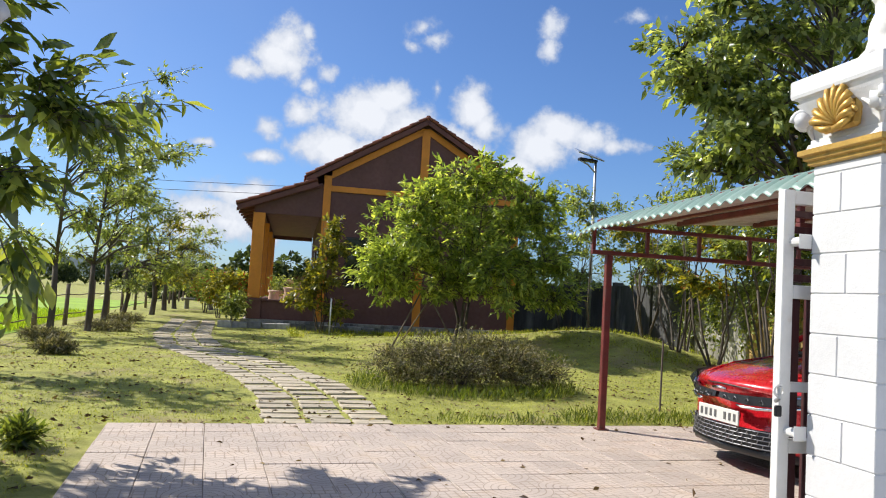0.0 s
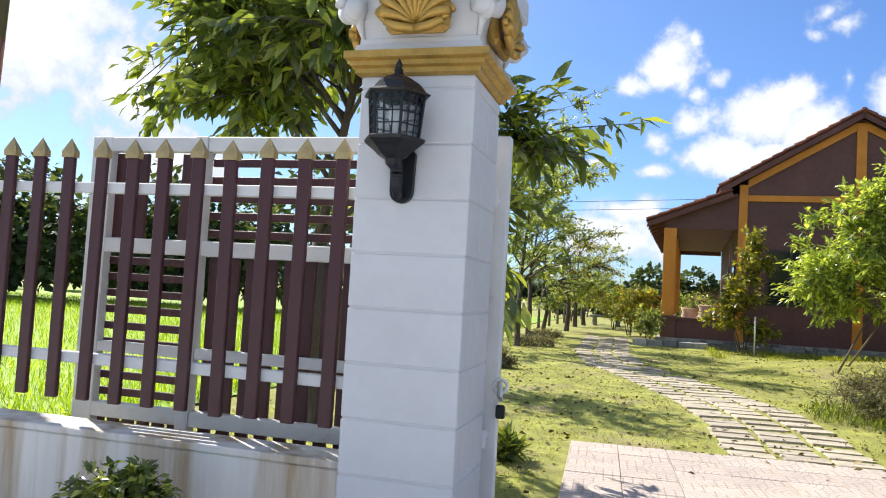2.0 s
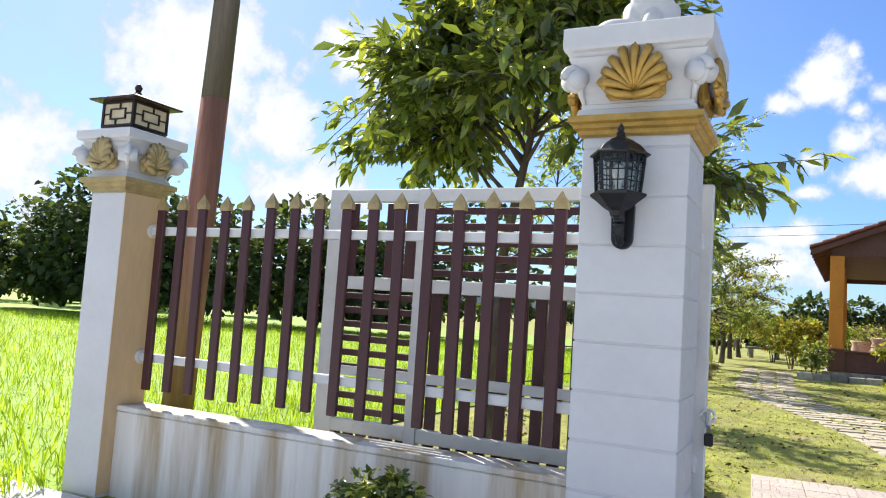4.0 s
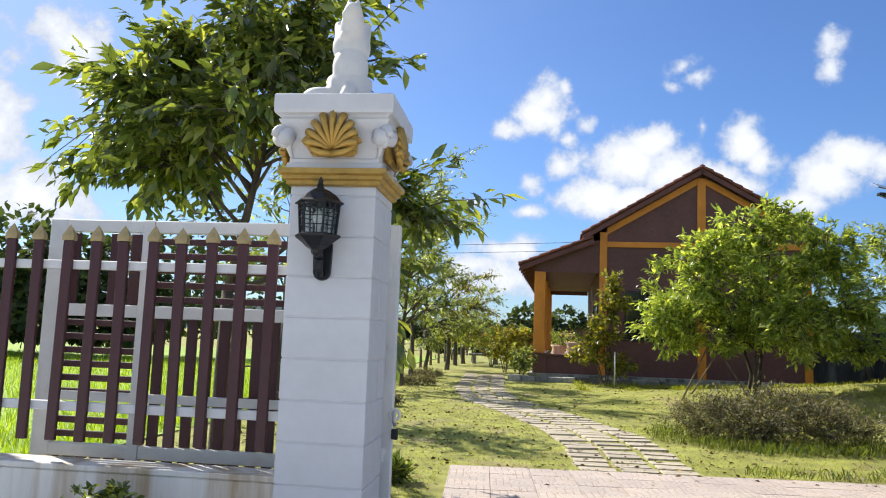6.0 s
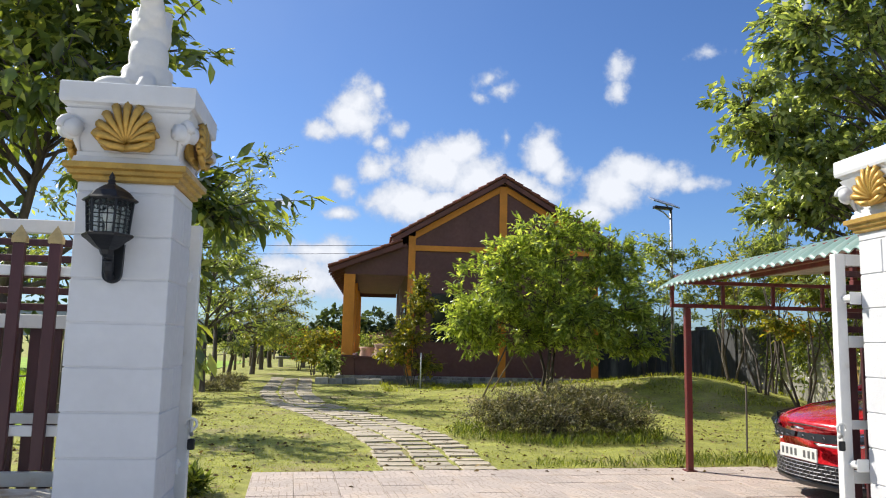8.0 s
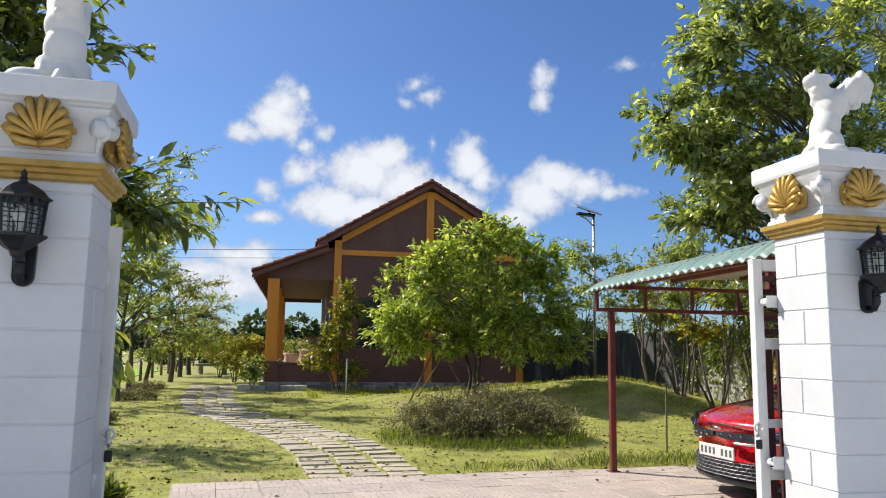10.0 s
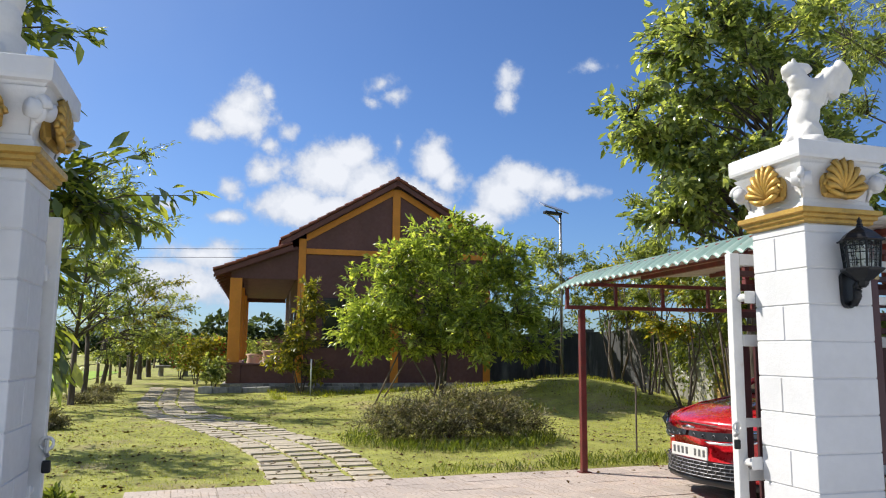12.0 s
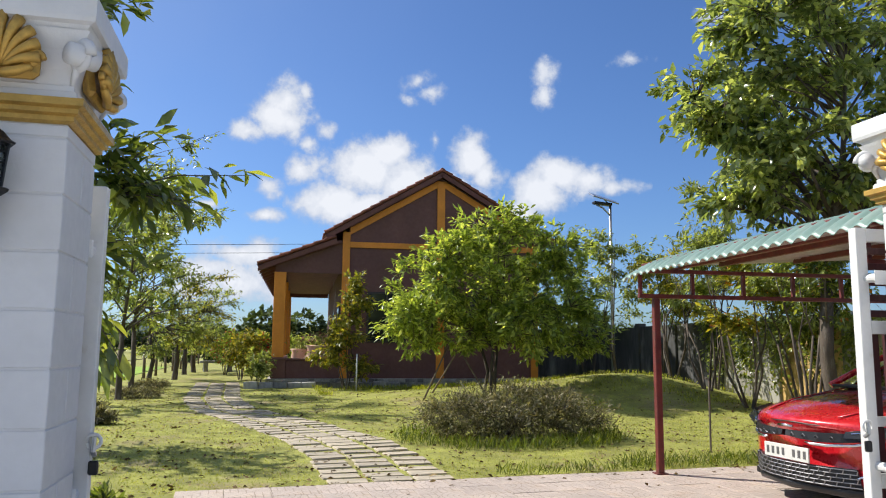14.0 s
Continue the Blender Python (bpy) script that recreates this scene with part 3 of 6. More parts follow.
def build_pavement():
    pv = thing("pavement", "pinkish moulded concrete pavers, dusty, with open joints", "pavement", PAVE_M, kind="structure")
    part("bedding", box(0.0, 9.6, -4.0, 0.0, -0.1, -0.02), material("sandy_joint", (0.30, 0.24, 0.17), 0.95, vary=0.2, scale=8), pv, "dark sandy joints")
    s = 0.40
    me = mesh_from(box(-s / 2 + 0.002, s / 2 - 0.002, -s / 2 + 0.002, s / 2 - 0.002, -0.05, 0.0, 0.003), "paver")
    me.materials.append(PAVER)
    rng = random.Random(4)
    for i in range(24):
        for j in range(10):
            o = new("paver", me)
            o.parent = pv
            o.matrix_local = pose((i + 0.5) * s, -(j + 0.5) * s, rng.uniform(-0.003, 0.003), rng.uniform(-0.25, 0.25), rng.uniform(-0.25, 0.25), 90 * rng.randrange(4))
    return pv


# ---- curving slab path ----
def path_centre(s):
    """Middle of the path, s metres from the forecourt, and its heading from +y."""
    pts = [(0.84, 7.45), (0.76, 9.0), (0.5, 10.8), (0.1, 12.3), (-0.45, 13.9), (-1.15, 16.0), (-1.55, 18.5), (-1.65, 21.6), (-1.8, 25.0), (-2.0, 29.0)]
    for a, b in zip(pts, pts[1:]):
        d = math.hypot(b[0] - a[0], b[1] - a[1])
        if s <= d:
            return a[0] + (b[0] - a[0]) * s / d, a[1] + (b[1] - a[1]) * s / d, math.degrees(math.atan2(-(b[0] - a[0]), b[1] - a[1]))
        s -= d
    return None


def build_path():
    path = thing("path", "curved garden path of three columns of sandstone slabs", "path", kind="structure")
    rng = random.Random(9)
    shapes = []
    for k in range(5):
        bm = box(-0.185, 0.185, -0.105, 0.105, -0.05, 0.014, 0.006)
        for v in bm.verts:
            v.co.x += rng.uniform(-0.012, 0.012)
            v.co.y += rng.uniform(-0.010, 0.010)
        me = mesh_from(bm, "slab")
        me.materials.append(SLAB)
        shapes.append(me)
    s = 0.12
    while s < 17.5:
        c = path_centre(s)
        turn = radians(c[2])
        for k in (-1, 0, 1):
            off = k * 0.435
            x, y = c[0] + off * math.cos(turn), c[1] + off * math.sin(turn)
            if rng.random() < 0.03 * (s > 4):
                continue
            o = new("slab", shapes[rng.randrange(5)])
            o.parent = path
            o.matrix_local = pose(x + rng.uniform(-0.02, 0.02), y + rng.uniform(-0.015, 0.015), ground_z(x, y) + rng.uniform(-0.004, 0.006), rng.uniform(-0.8, 0.8), rng.uniform(-0.8, 0.8), c[2] + rng.uniform(-2.5, 2.5))
        s += 0.30
    return path


# ---- gate posts ----
def volute(sx, sy, h, reach, parent, mat=None):
    """A scroll at a corner of the capital."""
    bm = bmesh.new()
    pts, rad = [], []
    for k in range(34):
        a = k * 0.42
        r = 0.058 * (1 - k / 40)
        pts.append((reach + r * math.cos(a) * 0.95 - 0.02, 0.0, h + r * math.sin(a)))
        rad.append(0.021 * (1 - k / 60))
    tube(pts, rad, 8, bm=bm)
    join(bm, tube([(reach - 0.02, -0.055, h), (reach - 0.02, 0.055, h)], 0.042, 14))
    m = pose(0, 0, 0, 0, 0, math.degrees(math.atan2(sy, sx)))
    bmesh.ops.transform(bm, matrix=m, verts=bm.verts)
    return part("volute", bm, mat or WHITE, parent, smooth=True)


def shell(w, h, mat, parent, m):
    """A scallop with ribs fanning from its foot and curled lower ends."""
    sh = part("shell", box(-w * 0.40, w * 0.40, -0.018, 0.03, -h * 0.44, h * 0.40, 0.02), mat, parent, "gold-painted scallop shell ornament", m=m)
    for k in range(9):
        a = radians(-78 + 156 * k / 8)
        reach = h * (0.98 - 0.22 * abs(a) / 1.36)
        pts, rad = [], []
        for i in range(6):
            f = i / 5
            pts.append((math.sin(a) * reach * f * (w / h) * 0.58, -0.018 - 0.05 * math.sin(f * 2.3), -h * 0.42 + math.cos(a) * reach * f * 0.92 + 0.02))
            rad.append(0.006 + 0.0225 * f * (1 - 0.25 * f))
        part("rib", tube(pts, rad, 7), mat, sh, smooth=True)
    for s in (-1, 1):
        pts = []
        for k in range(20):
            b = k * 0.5
            r = 0.036 * (1 - k / 24)
            pts.append((s * (w * 0.36 + r * math.cos(b)), -0.05, -h * 0.2 + r * math.sin(b)))
        part("curl", tube(pts, 0.0135, 6), mat, sh, smooth=True)
        part("curl", tube([(0, -0.035, -h * 0.45), (s * w * 0.2, -0.05, -h * 0.43), (s * w * 0.36, -0.05, -h * 0.32)], [0.02, 0.02, 0.016], 6), mat, sh, smooth=True)
    return sh


def build_post(name, label, x, y, half, band, top, joints, face_mat, gold, lamp_side=True):
    """A square post of painted courses with a gilded band and a scrolled capital. x, y: its middle; band: foot of the gilt band."""
    p = thing(name, label, "gate post", Matrix.Translation((x, y, 0)))
    part("core", box(-half + 0.006, half - 0.006, -half + 0.006, half - 0.006, -0.05, band), face_mat, p)
    edges = [-0.02] + joints + [band]
    for i, (a, b) in enumerate(zip(edges, edges[1:])):
        g = 0.0035
        if i % 2 == 0 or b - a < 0.1:
            part("block", box(-half, half, -half, half, a + g, b - g, 0.004), face_mat, p)
        else:
            cut = half * (0.12 if i % 4 == 1 else -0.08)
            part("block", box(-half, half, -half, cut - g, a + g, b - g, 0.004), face_mat, p)
            part("block", box(-half, half, cut + g, half, a + g, b - g, 0.004), face_mat, p)
    k = (top - band) / 0.49
    prof = [(half + 0.004, band), (half + 0.022, band + 0.008), (half + 0.022, band + 0.026), (half + 0.040, band + 0.034), (half + 0.040, band + 0.052), (half + 0.060, band + 0.060), (half + 0.060, band + 0.088), (half + 0.03, band + 0.092)]
    part("band", lathe(prof, square=True), gold, p, "gold-painted stepped moulding")
    z = band + 0.092
    h = half
    prof = [(h + 0.03, z), (h + 0.022, z + 0.03 * k), (h + 0.012, z + 0.034 * k), (h + 0.012, z + 0.055 * k), (h + 0.0, z + 0.06 * k), (h + 0.008, z + 0.12 * k), (h + 0.03, z + 0.19 * k), (h + 0.06, z + 0.245 * k), (h + 0.068, z + 0.262 * k)]
    part("capital", lathe(prof, square=True), WHITE, p)
    a0 = z + 0.264 * k
    prof = [(h + 0.052, a0), (h + 0.066, a0 + 0.02), (h + 0.086, a0 + 0.028), (h + 0.09, a0 + 0.045), (h + 0.09, top - 0.006), (h + 0.084, top)]
    part("abacus", lathe(prof, square=True), WHITE, p)
    for sx, sy in ((-1, -1), (1, -1), (1, 1), (-1, 1)):
        volute(sx, sy, z + 0.165 * k, (h + 0.085) * 1.28, p)
        # leaf scroll below each corner scroll
        for q in (-1, 1):
            bm = tube([((h - 0.01) * sx * (1 if q > 0 else 0.62), (h + 0.03) * sy, z + 0.2 * k) if q > 0 else ((h + 0.03) * sx, (h - 0.01) * sy * 0.62, z + 0.2 * k),
                  ((h + 0.02) * sx, (h + 0.02) * sy, z + 0.12 * k), ((h + 0.0) * sx, (h + 0.0) * sy, z + 0.05 * k)], [0.010, 0.018, 0.008], 7)
            part("scroll", bm, WHITE, p, smooth=True)
    for ang in (0, 90, 180, 270):
        m = pose(0, 0, 0, 0, 0, ang) @ pose(0, -(h + 0.03), z + 0.165 * k, -8, 0, 0)
        shell(h * 1.38, 0.235 * k, gold, p, m)
    return p


# thin panel over the +x face; its warm colour imitates bounced light
def bounce_face(half, top):
    return part("stained_face", box(half + 0.0005, half + 0.004, -half, half, 0.0, top), BOUNCETINT)


JOINTS = [0.087 + 0.215 * k for k in range(10)]
GOLDEN = GOLD
build_post("gate_post", "white block gate post with gold shell capital beside the fence", -1.3675, 3.5325, 0.2325, 2.075, 2.56, JOINTS, WHITE, GOLDEN)
build_post("gate_post", "white block gate post with gold shell capital beside the carport", 3.2325, 3.5825, 0.2325, 2.075, 2.56, JOINTS, WHITE, GOLDEN)
west_post = build_post("fence_post", "smaller white fence post with dull gold capital, warm bounced light painted on one face", -4.665, 3.465, 0.15, 1.86, 2.25, [], WHITE, GOLDDULL)
build_post("fence_post", "smaller white fence post with gold shell capital", 6.58, 3.57, 0.15, 1.86, 2.25, [], WHITE, GOLDDULL)

bounce_panel = bounce_face(0.15, 1.858)
bounce_panel.parent = west_post


# ---- wall lantern ----
def build_lantern(x, y, z0, face):
    """Six-sided iron lantern on a scroll bracket. x, y: on the post's face; z0: bracket foot."""
    t = thing("wall_lantern", "black cast-iron hexagonal wall lantern with gridded glass panes", "wall lamp", pose(x, y, z0, 0, 0, face), "lanterns on the gate posts")
    edge = [(0.046 * math.cos(a), 0.046 + 0.046 * math.sin(a)) for a in [math.pi + i * math.pi / 10 for i in range(11)]] + [(0.05, 0.19), (0.03, 0.215), (-0.03, 0.215), (-0.05, 0.19)]
    part("wall_plate", prism(edge, -0.026, -0.001), BLACKIRON, t)
    bm = tube([(0, -0.02, 0.03), (0, -0.06, 0.025), (0, -0.085, 0.07), (0, -0.075, 0.12), (0, -0.11, 0.15)], [0.016, 0.02, 0.024, 0.02, 0.028], 8)
    for k in range(5):
        join(bm, lathe([(0.0, -0.012), (0.022, -0.006), (0.025, 0.004), (0.012, 0.014)], 8), Matrix.Translation((0, -0.078 - 0.004 * k, 0.055 + 0.02 * k)))
    part("bracket", bm, BLACKIRON, t, smooth=True)
    cy = -0.13
    part("cup", lathe([(0.012, 0.115), (0.028, 0.13), (0.034, 0.15), (0.06, 0.165), (0.088, 0.19), (0.118, 0.212), (0.122, 0.222), (0.108, 0.228)], 6), BLACKIRON, t, m=Matrix.Translation((0, cy, 0)))
    z1, z2, r1, r2 = 0.228, 0.385, 0.094, 0.108
    for k in range(6):
        a, b = 2 * math.pi * k / 6, 2 * math.pi * (k + 1) / 6
        p0, p1 = Vector((r1 * math.cos(a), cy + r1 * math.sin(a), z1)), Vector((r2 * math.cos(a), cy + r2 * math.sin(a), z2))
        q0, q1 = Vector((r1 * math.cos(b), cy + r1 * math.sin(b), z1)), Vector((r2 * math.cos(b), cy + r2 * math.sin(b), z2))
        part("corner_bar", tube([p0, p1], 0.0065, 6), BLACKIRON, t)
        bm = bmesh.new()
        for f in (0.0, 0.28, 0.56, 0.82, 1.0):
            tube([p0.lerp(p1, f), q0.lerp(q1, f)], 0.0032, 4, bm=bm)
        for f in (0.33, 0.67):
            tube([p0.lerp(q0, f), p1.lerp(q1, f)], 0.0032, 4, bm=bm)
        for s in (0.25, 0.75):
            c = p0.lerp(p1, 0.88).lerp(q0.lerp(q1, 0.88), s)
            e = (q0 - p0).normalized()
            tube([c + e * 0.018 * math.cos(w) + Vector((0, 0, 0.014 * math.sin(w))) for w in [i * 0.7 for i in range(10)]], 0.0028, 4, bm=bm)
        grille = part("grille", bm, BLACKIRON, t)
        bm = bmesh.new()
        ins = Vector((0, cy, 0))
        quad = [v + (Vector((ins.x, ins.y, v.z)) - v) * 0.05 for v in (p0, q0, q1, p1)]
        quad2 = [v + (Vector((ins.x, ins.y, v.z)) - v) * 0.09 for v in (p0, q0, q1, p1)]
        o, i = [bm.verts.new(v) for v in quad], [bm.verts.new(v) for v in quad2]
        bm.faces.new(o)
        bm.faces.new(i[::-1])
        for w in range(4):
            bm.faces.new((o[(w + 1) % 4], o[w], i[w], i[(w + 1) % 4]))
        bmesh.ops.recalc_face_normals(bm, faces=bm.faces)
        pane = part("pane", bm, LANTERNGLASS, grille, "clear lantern glass")
        pane.visible_shadow = False
    part("bulb", lathe([(0.012, 0.23), (0.014, 0.27), (0.028, 0.30), (0.03, 0.325), (0.018, 0.345), (0.004, 0.35)], 12), material("bulb_glass", (0.85, 0.84, 0.8), 0.3, vary=0.01), t, m=Matrix.Translation((0, cy, 0)), smooth=True)
    bm = lathe([(0.128, 0.384), (0.132, 0.39), (0.112, 0.402), (0.088, 0.43), (0.05, 0.455), (0.022, 0.468), (0.016, 0.48), (0.02, 0.486), (0.012, 0.495), (0.016, 0.505), (0.009, 0.517), (0.002, 0.53)], 6)
    part("roof", bm, BLACKIRON, t, m=Matrix.Translation((0, cy, 0)))
    return t


build_lantern(-1.40, 3.3, 1.57, 0)
build_lantern(3.27, 3.348, 1.57, 0)


# ---- rearing horse figures ----
def build_statue(x, y, z, turn, flip):
    bm = bmesh.new()

    def blob(c, r, rot=(0, 0, 0)):
        b = bmesh.new()
        bmesh.ops.create_icosphere(b, subdivisions=3, radius=1.0)
        join(bm, b, pose(*c, *rot) @ Matrix.Diagonal((*r, 1)))

    def limb(pts, rad):
        join(bm, tube(pts, rad, 10))
    blob((0.0, 0, 0.09), (0.085, 0.085, 0.10))
    blob((0.0, 0, 0.19), (0.072, 0.075, 0.12), (0, 14, 0))
    blob((0.035, 0, 0.30), (0.078, 0.08, 0.10), (0, 20, 0))
    limb([(0.02, 0, 0.32), (-0.02, 0, 0.38), (-0.045, 0, 0.43)], [0.062, 0.052, 0.042])
    blob((-0.055, 0, 0.435), (0.052, 0.038, 0.038))
    limb([(-0.05, 0, 0.44), (0.03, 0, 0.445), (0.045, 0, 0.43)], [0.038, 0.03, 0.022])
    for s in (-1, 1):
        limb([(0.06, s * 0.04, 0.33), (0.14, s * 0.045, 0.42), (0.165, s * 0.045, 0.36), (0.14, s * 0.045, 0.28)], [0.036, 0.032, 0.028, 0.022])
        limb([(0.10, s * 0.03, 0.31), (0.185, s * 0.05, 0.46), (0.21, s * 0.05, 0.40), (0.19, s * 0.05, 0.31)], [0.034, 0.034, 0.03, 0.022])
        limb([(0.0, s * 0.05, 0.12), (-0.05, s * 0.055, 0.06), (-0.01, s * 0.055, 0.02)], [0.05, 0.036, 0.03])
        blob((-0.05, s * 0.018, 0.475), (0.012, 0.01, 0.022))
    for k in range(7):
        blob((-0.075 + 0.01 * k, 0.02 * math.sin(k * 2), 0.44 - 0.028 * k), (0.022, 0.03, 0.026))
    blob((0.12, 0.0, 0.035), (0.09, 0.075, 0.05))
    blob((0.16, 0.03, 0.05), (0.06, 0.06, 0.045))
    blob((-0.02, 0.11, 0.035), (0.07, 0.08, 0.05))
    blob((-0.02, -0.10, 0.03), (0.06, 0.06, 0.04))
    limb([(-0.05, 0, 0.10), (-0.09, 0.0, 0.05), (-0.11, 0.01, 0.02)], [0.03, 0.035, 0.03])
    join(bm, lathe([(0.15, 0.0), (0.155, 0.015), (0.12, 0.03), (0.08, 0.04)], 18))
    ob = part("statue", bm, STATUE, None)
    ob.matrix_world = pose(x, y, z - 0.002, 0, 0, turn) @ Matrix.Diagonal((flip * 1.26, 1.38, 1.27, 1))
    r = ob.modifiers.new("blend", "REMESH")
    r.mode, r.voxel_size, r.use_smooth_shade = "VOXEL", 0.007, True
    sm = ob.modifiers.new("soft", "SMOOTH")
    sm.factor, sm.iterations = 0.6, 5
    return tagged(ob, "white plaster rearing animal figure on a gate post", "statue", "figures on the gate posts")


build_statue(-1.36, 3.5, 2.56, 104, 1)
build_statue(3.22, 3.55, 2.56, -10, 1)


# ---- fence wall, railings ----
def build_low_wall(x0, x1, name):
    w = thing(name, "low white rendered wall with brown rain streaks", "wall", kind="structure")
    part("wall_face", box(x0, x1, 3.41, 3.62, -0.1, 0.50, 0.006), WALLWHITE, w)
    part("coping", box(x0, x1, 3.404, 3.626, 0.502, 0.535, 0.006), WALLWHITE, w)
    return w


build_low_wall(-4.513, -1.60, "wall_fence_west")
build_low_wall(3.54, 6.43, "wall_fence_east")


def build_railing(x0, x1, label):
    f = thing("fence", label, "fence")
    for z in (0.83, 1.64):
        part("rail", box(x0, x1, 3.535, 3.575, z - 0.026, z + 0.026, 0.004), GATEWHITE, f)
        for x, s in ((x0, 1), (x1, -1)):
            part("flange", tube([(x - s * 0.002, 3.555, z), (x + s * 0.02, 3.555, z)], 0.045, 14), GATEWHITE, f)
    n = 16
    bar = mesh_from(box(-0.030, 0.030, -0.014, 0.014, 0.0, 1.14, 0.004), "picket")
    bar.materials.append(MAROON)
    tip = bmesh.new()
    vs = [tip.verts.new(c) for c in ((-0.036, -0.018, 1.14), (0.036, -0.018, 1.14), (0.036, 0.018, 1.14), (-0.036, 0.018, 1.14), (0, 0, 1.235), (-0.036, -0.018, 1.17), (0.036, -0.018, 1.17), (0.036, 0.018, 1.17), (-0.036, 0.018, 1.17))]
    tip.faces.new((vs[3], vs[2], vs[1], vs[0]))
    for i in range(4):
        tip.faces.new((vs[i], vs[(i + 1) % 4], vs[5 + (i + 1) % 4], vs[5 + i]))
        tip.faces.new((vs[5 + i], vs[5 + (i + 1) % 4], vs[4]))
    tipme = mesh_from(tip, "tip")
    tipme.materials.append(GOLDDULL)
    rng = random.Random(3)
    for i in range(n):
        x = x0 + 0.11 + (x1 - x0 - 0.27) * i / (n - 1)
        pk = part("picket", bar, None, f)
        pk.matrix_local = pose(x, 3.52, 0.64 + rng.uniform(-0.012, 0.006), 0, rng.uniform(-0.4, 0.4), 0)
        tp = part("tip", tipme, None, pk, "dull gold spear tip")
    return f


build_railing(-4.512, -1.60, "maroon picket railing with dull gold tips on white rails")
build_railing(3.54, 6.428, "maroon picket railing with dull gold tips on white rails")


# ---- gate leaves, folded back behind the railings ----
def build_leaf(name, m, label, hang):
    """A leaf 2.2 m wide: white steel frame in four fields, maroon slats upright and level in turn. Local x runs from the hinge."""
    g = thing(name, label, "gate", m)
    W, z0, z1 = 2.26, 0.07, 1.955
    for x in (0.03, W - 0.05):
        part("stile", box(x - 0.035 - (0.05 if x > 1 else 0), x + 0.035, -0.03, 0.03, z0, z1, 0.004), GATEWHITE, g)
    part("mullion", box(1.55, 1.621, -0.034, 0.034, z0, z1, 0.004), GATEWHITE, g)
    for z in (z0 + 0.04, 0.535, 1.385, z1 - 0.04):
        for a, b in ((0.066, 1.548), (1.622, W - 0.086)):
            part("rail", box(a, b, -0.026, 0.026, z - 0.038, z + 0.038, 0.004), GATEWHITE, g)
    part("rail", box(0.067, 1.547, -0.02, 0.02, 0.83, 0.885, 0.004), GATEWHITE, g)
    part("rail", box(1.623, W - 0.087, -0.02, 0.02, 0.83, 0.885, 0.004), GATEWHITE, g)

    def bars(a, b, low, high, upright, step, y):
        if upright:
            n = int((b - a) / step)
            me = mesh_from(box(-0.032, 0.032, -0.012, 0.012, 0, high - low, 0.003), "slat")
            me.materials.append(MAROON)
            for i in range(n):
                part("slat", me, None, g, m=Matrix.Translation((a + (i + 0.5) * (b - a) / n, y, low)))
        else:
            n = int((high - low) / step)
            me = mesh_from(box(0, b - a, -0.012, 0.012, -0.02, 0.02, 0.003), "slat")
            me.materials.append(MAROON)
            for i in range(n):
                part("slat", me, None, g, m=Matrix.Translation((a, y, low + (i + 0.5) * (high - low) / n)))
    bars(0.07, 1.545, 1.42, z1 - 0.08, False, 0.088, 0.034)
    bars(0.07, 1.545, z0 + 0.08, 1.35, True, 0.105, 0.034)
    bars(1.625, W - 0.09, 1.42, z1 - 0.08, True, 0.115, 0.034)
    bars(1.625, W - 0.09, 0.58, 1.35, False, 0.082, 0.034)
    bars(1.625, W - 0.09, z0 + 0.08, 0.49, True, 0.082, 0.034)
    for z in (1.66, 0.62):
        part("hinge", tube([(0.05, -0.115, z), (0.05, -0.02, z)], 0.026, 10), GATEWHITE, g)
        part("hinge_plate", box(0.02, 0.10, -0.125, -0.115, z - 0.04, z + 0.04, 0.004), GATEWHITE, g)
    bolt = part("latch", tube([(-0.02, -0.05, 0.86), (-0.02, -0.05, 0.80), (-0.02, -0.02, 0.78)], 0.012, 8), GALV, g, "steel bolt ring")
    part("ring", tube([(-0.02 + 0.03 * math.cos(a), -0.045, 0.84 + 0.03 * math.sin(a)) for a in [i * 0.55 for i in range(12)]], 0.008, 6), GATEWHITE, bolt)
    part("padlock", box(-0.045, -0.005, -0.06, -0.035, 0.70, 0.76, 0.006), BLACKIRON, bolt, "brass-brown padlock")
    return g


build_leaf("gate", pose(-1.10, 3.885, 0, 0, 0, 180) @ Matrix.Diagonal((1, -1, 1, 1)), "open gate leaf with white steel frame and maroon slats", -1)
build_leaf("gate", pose(2.90, 3.935, 0), "open gate leaf with white steel frame and maroon slats, folded back", 1)


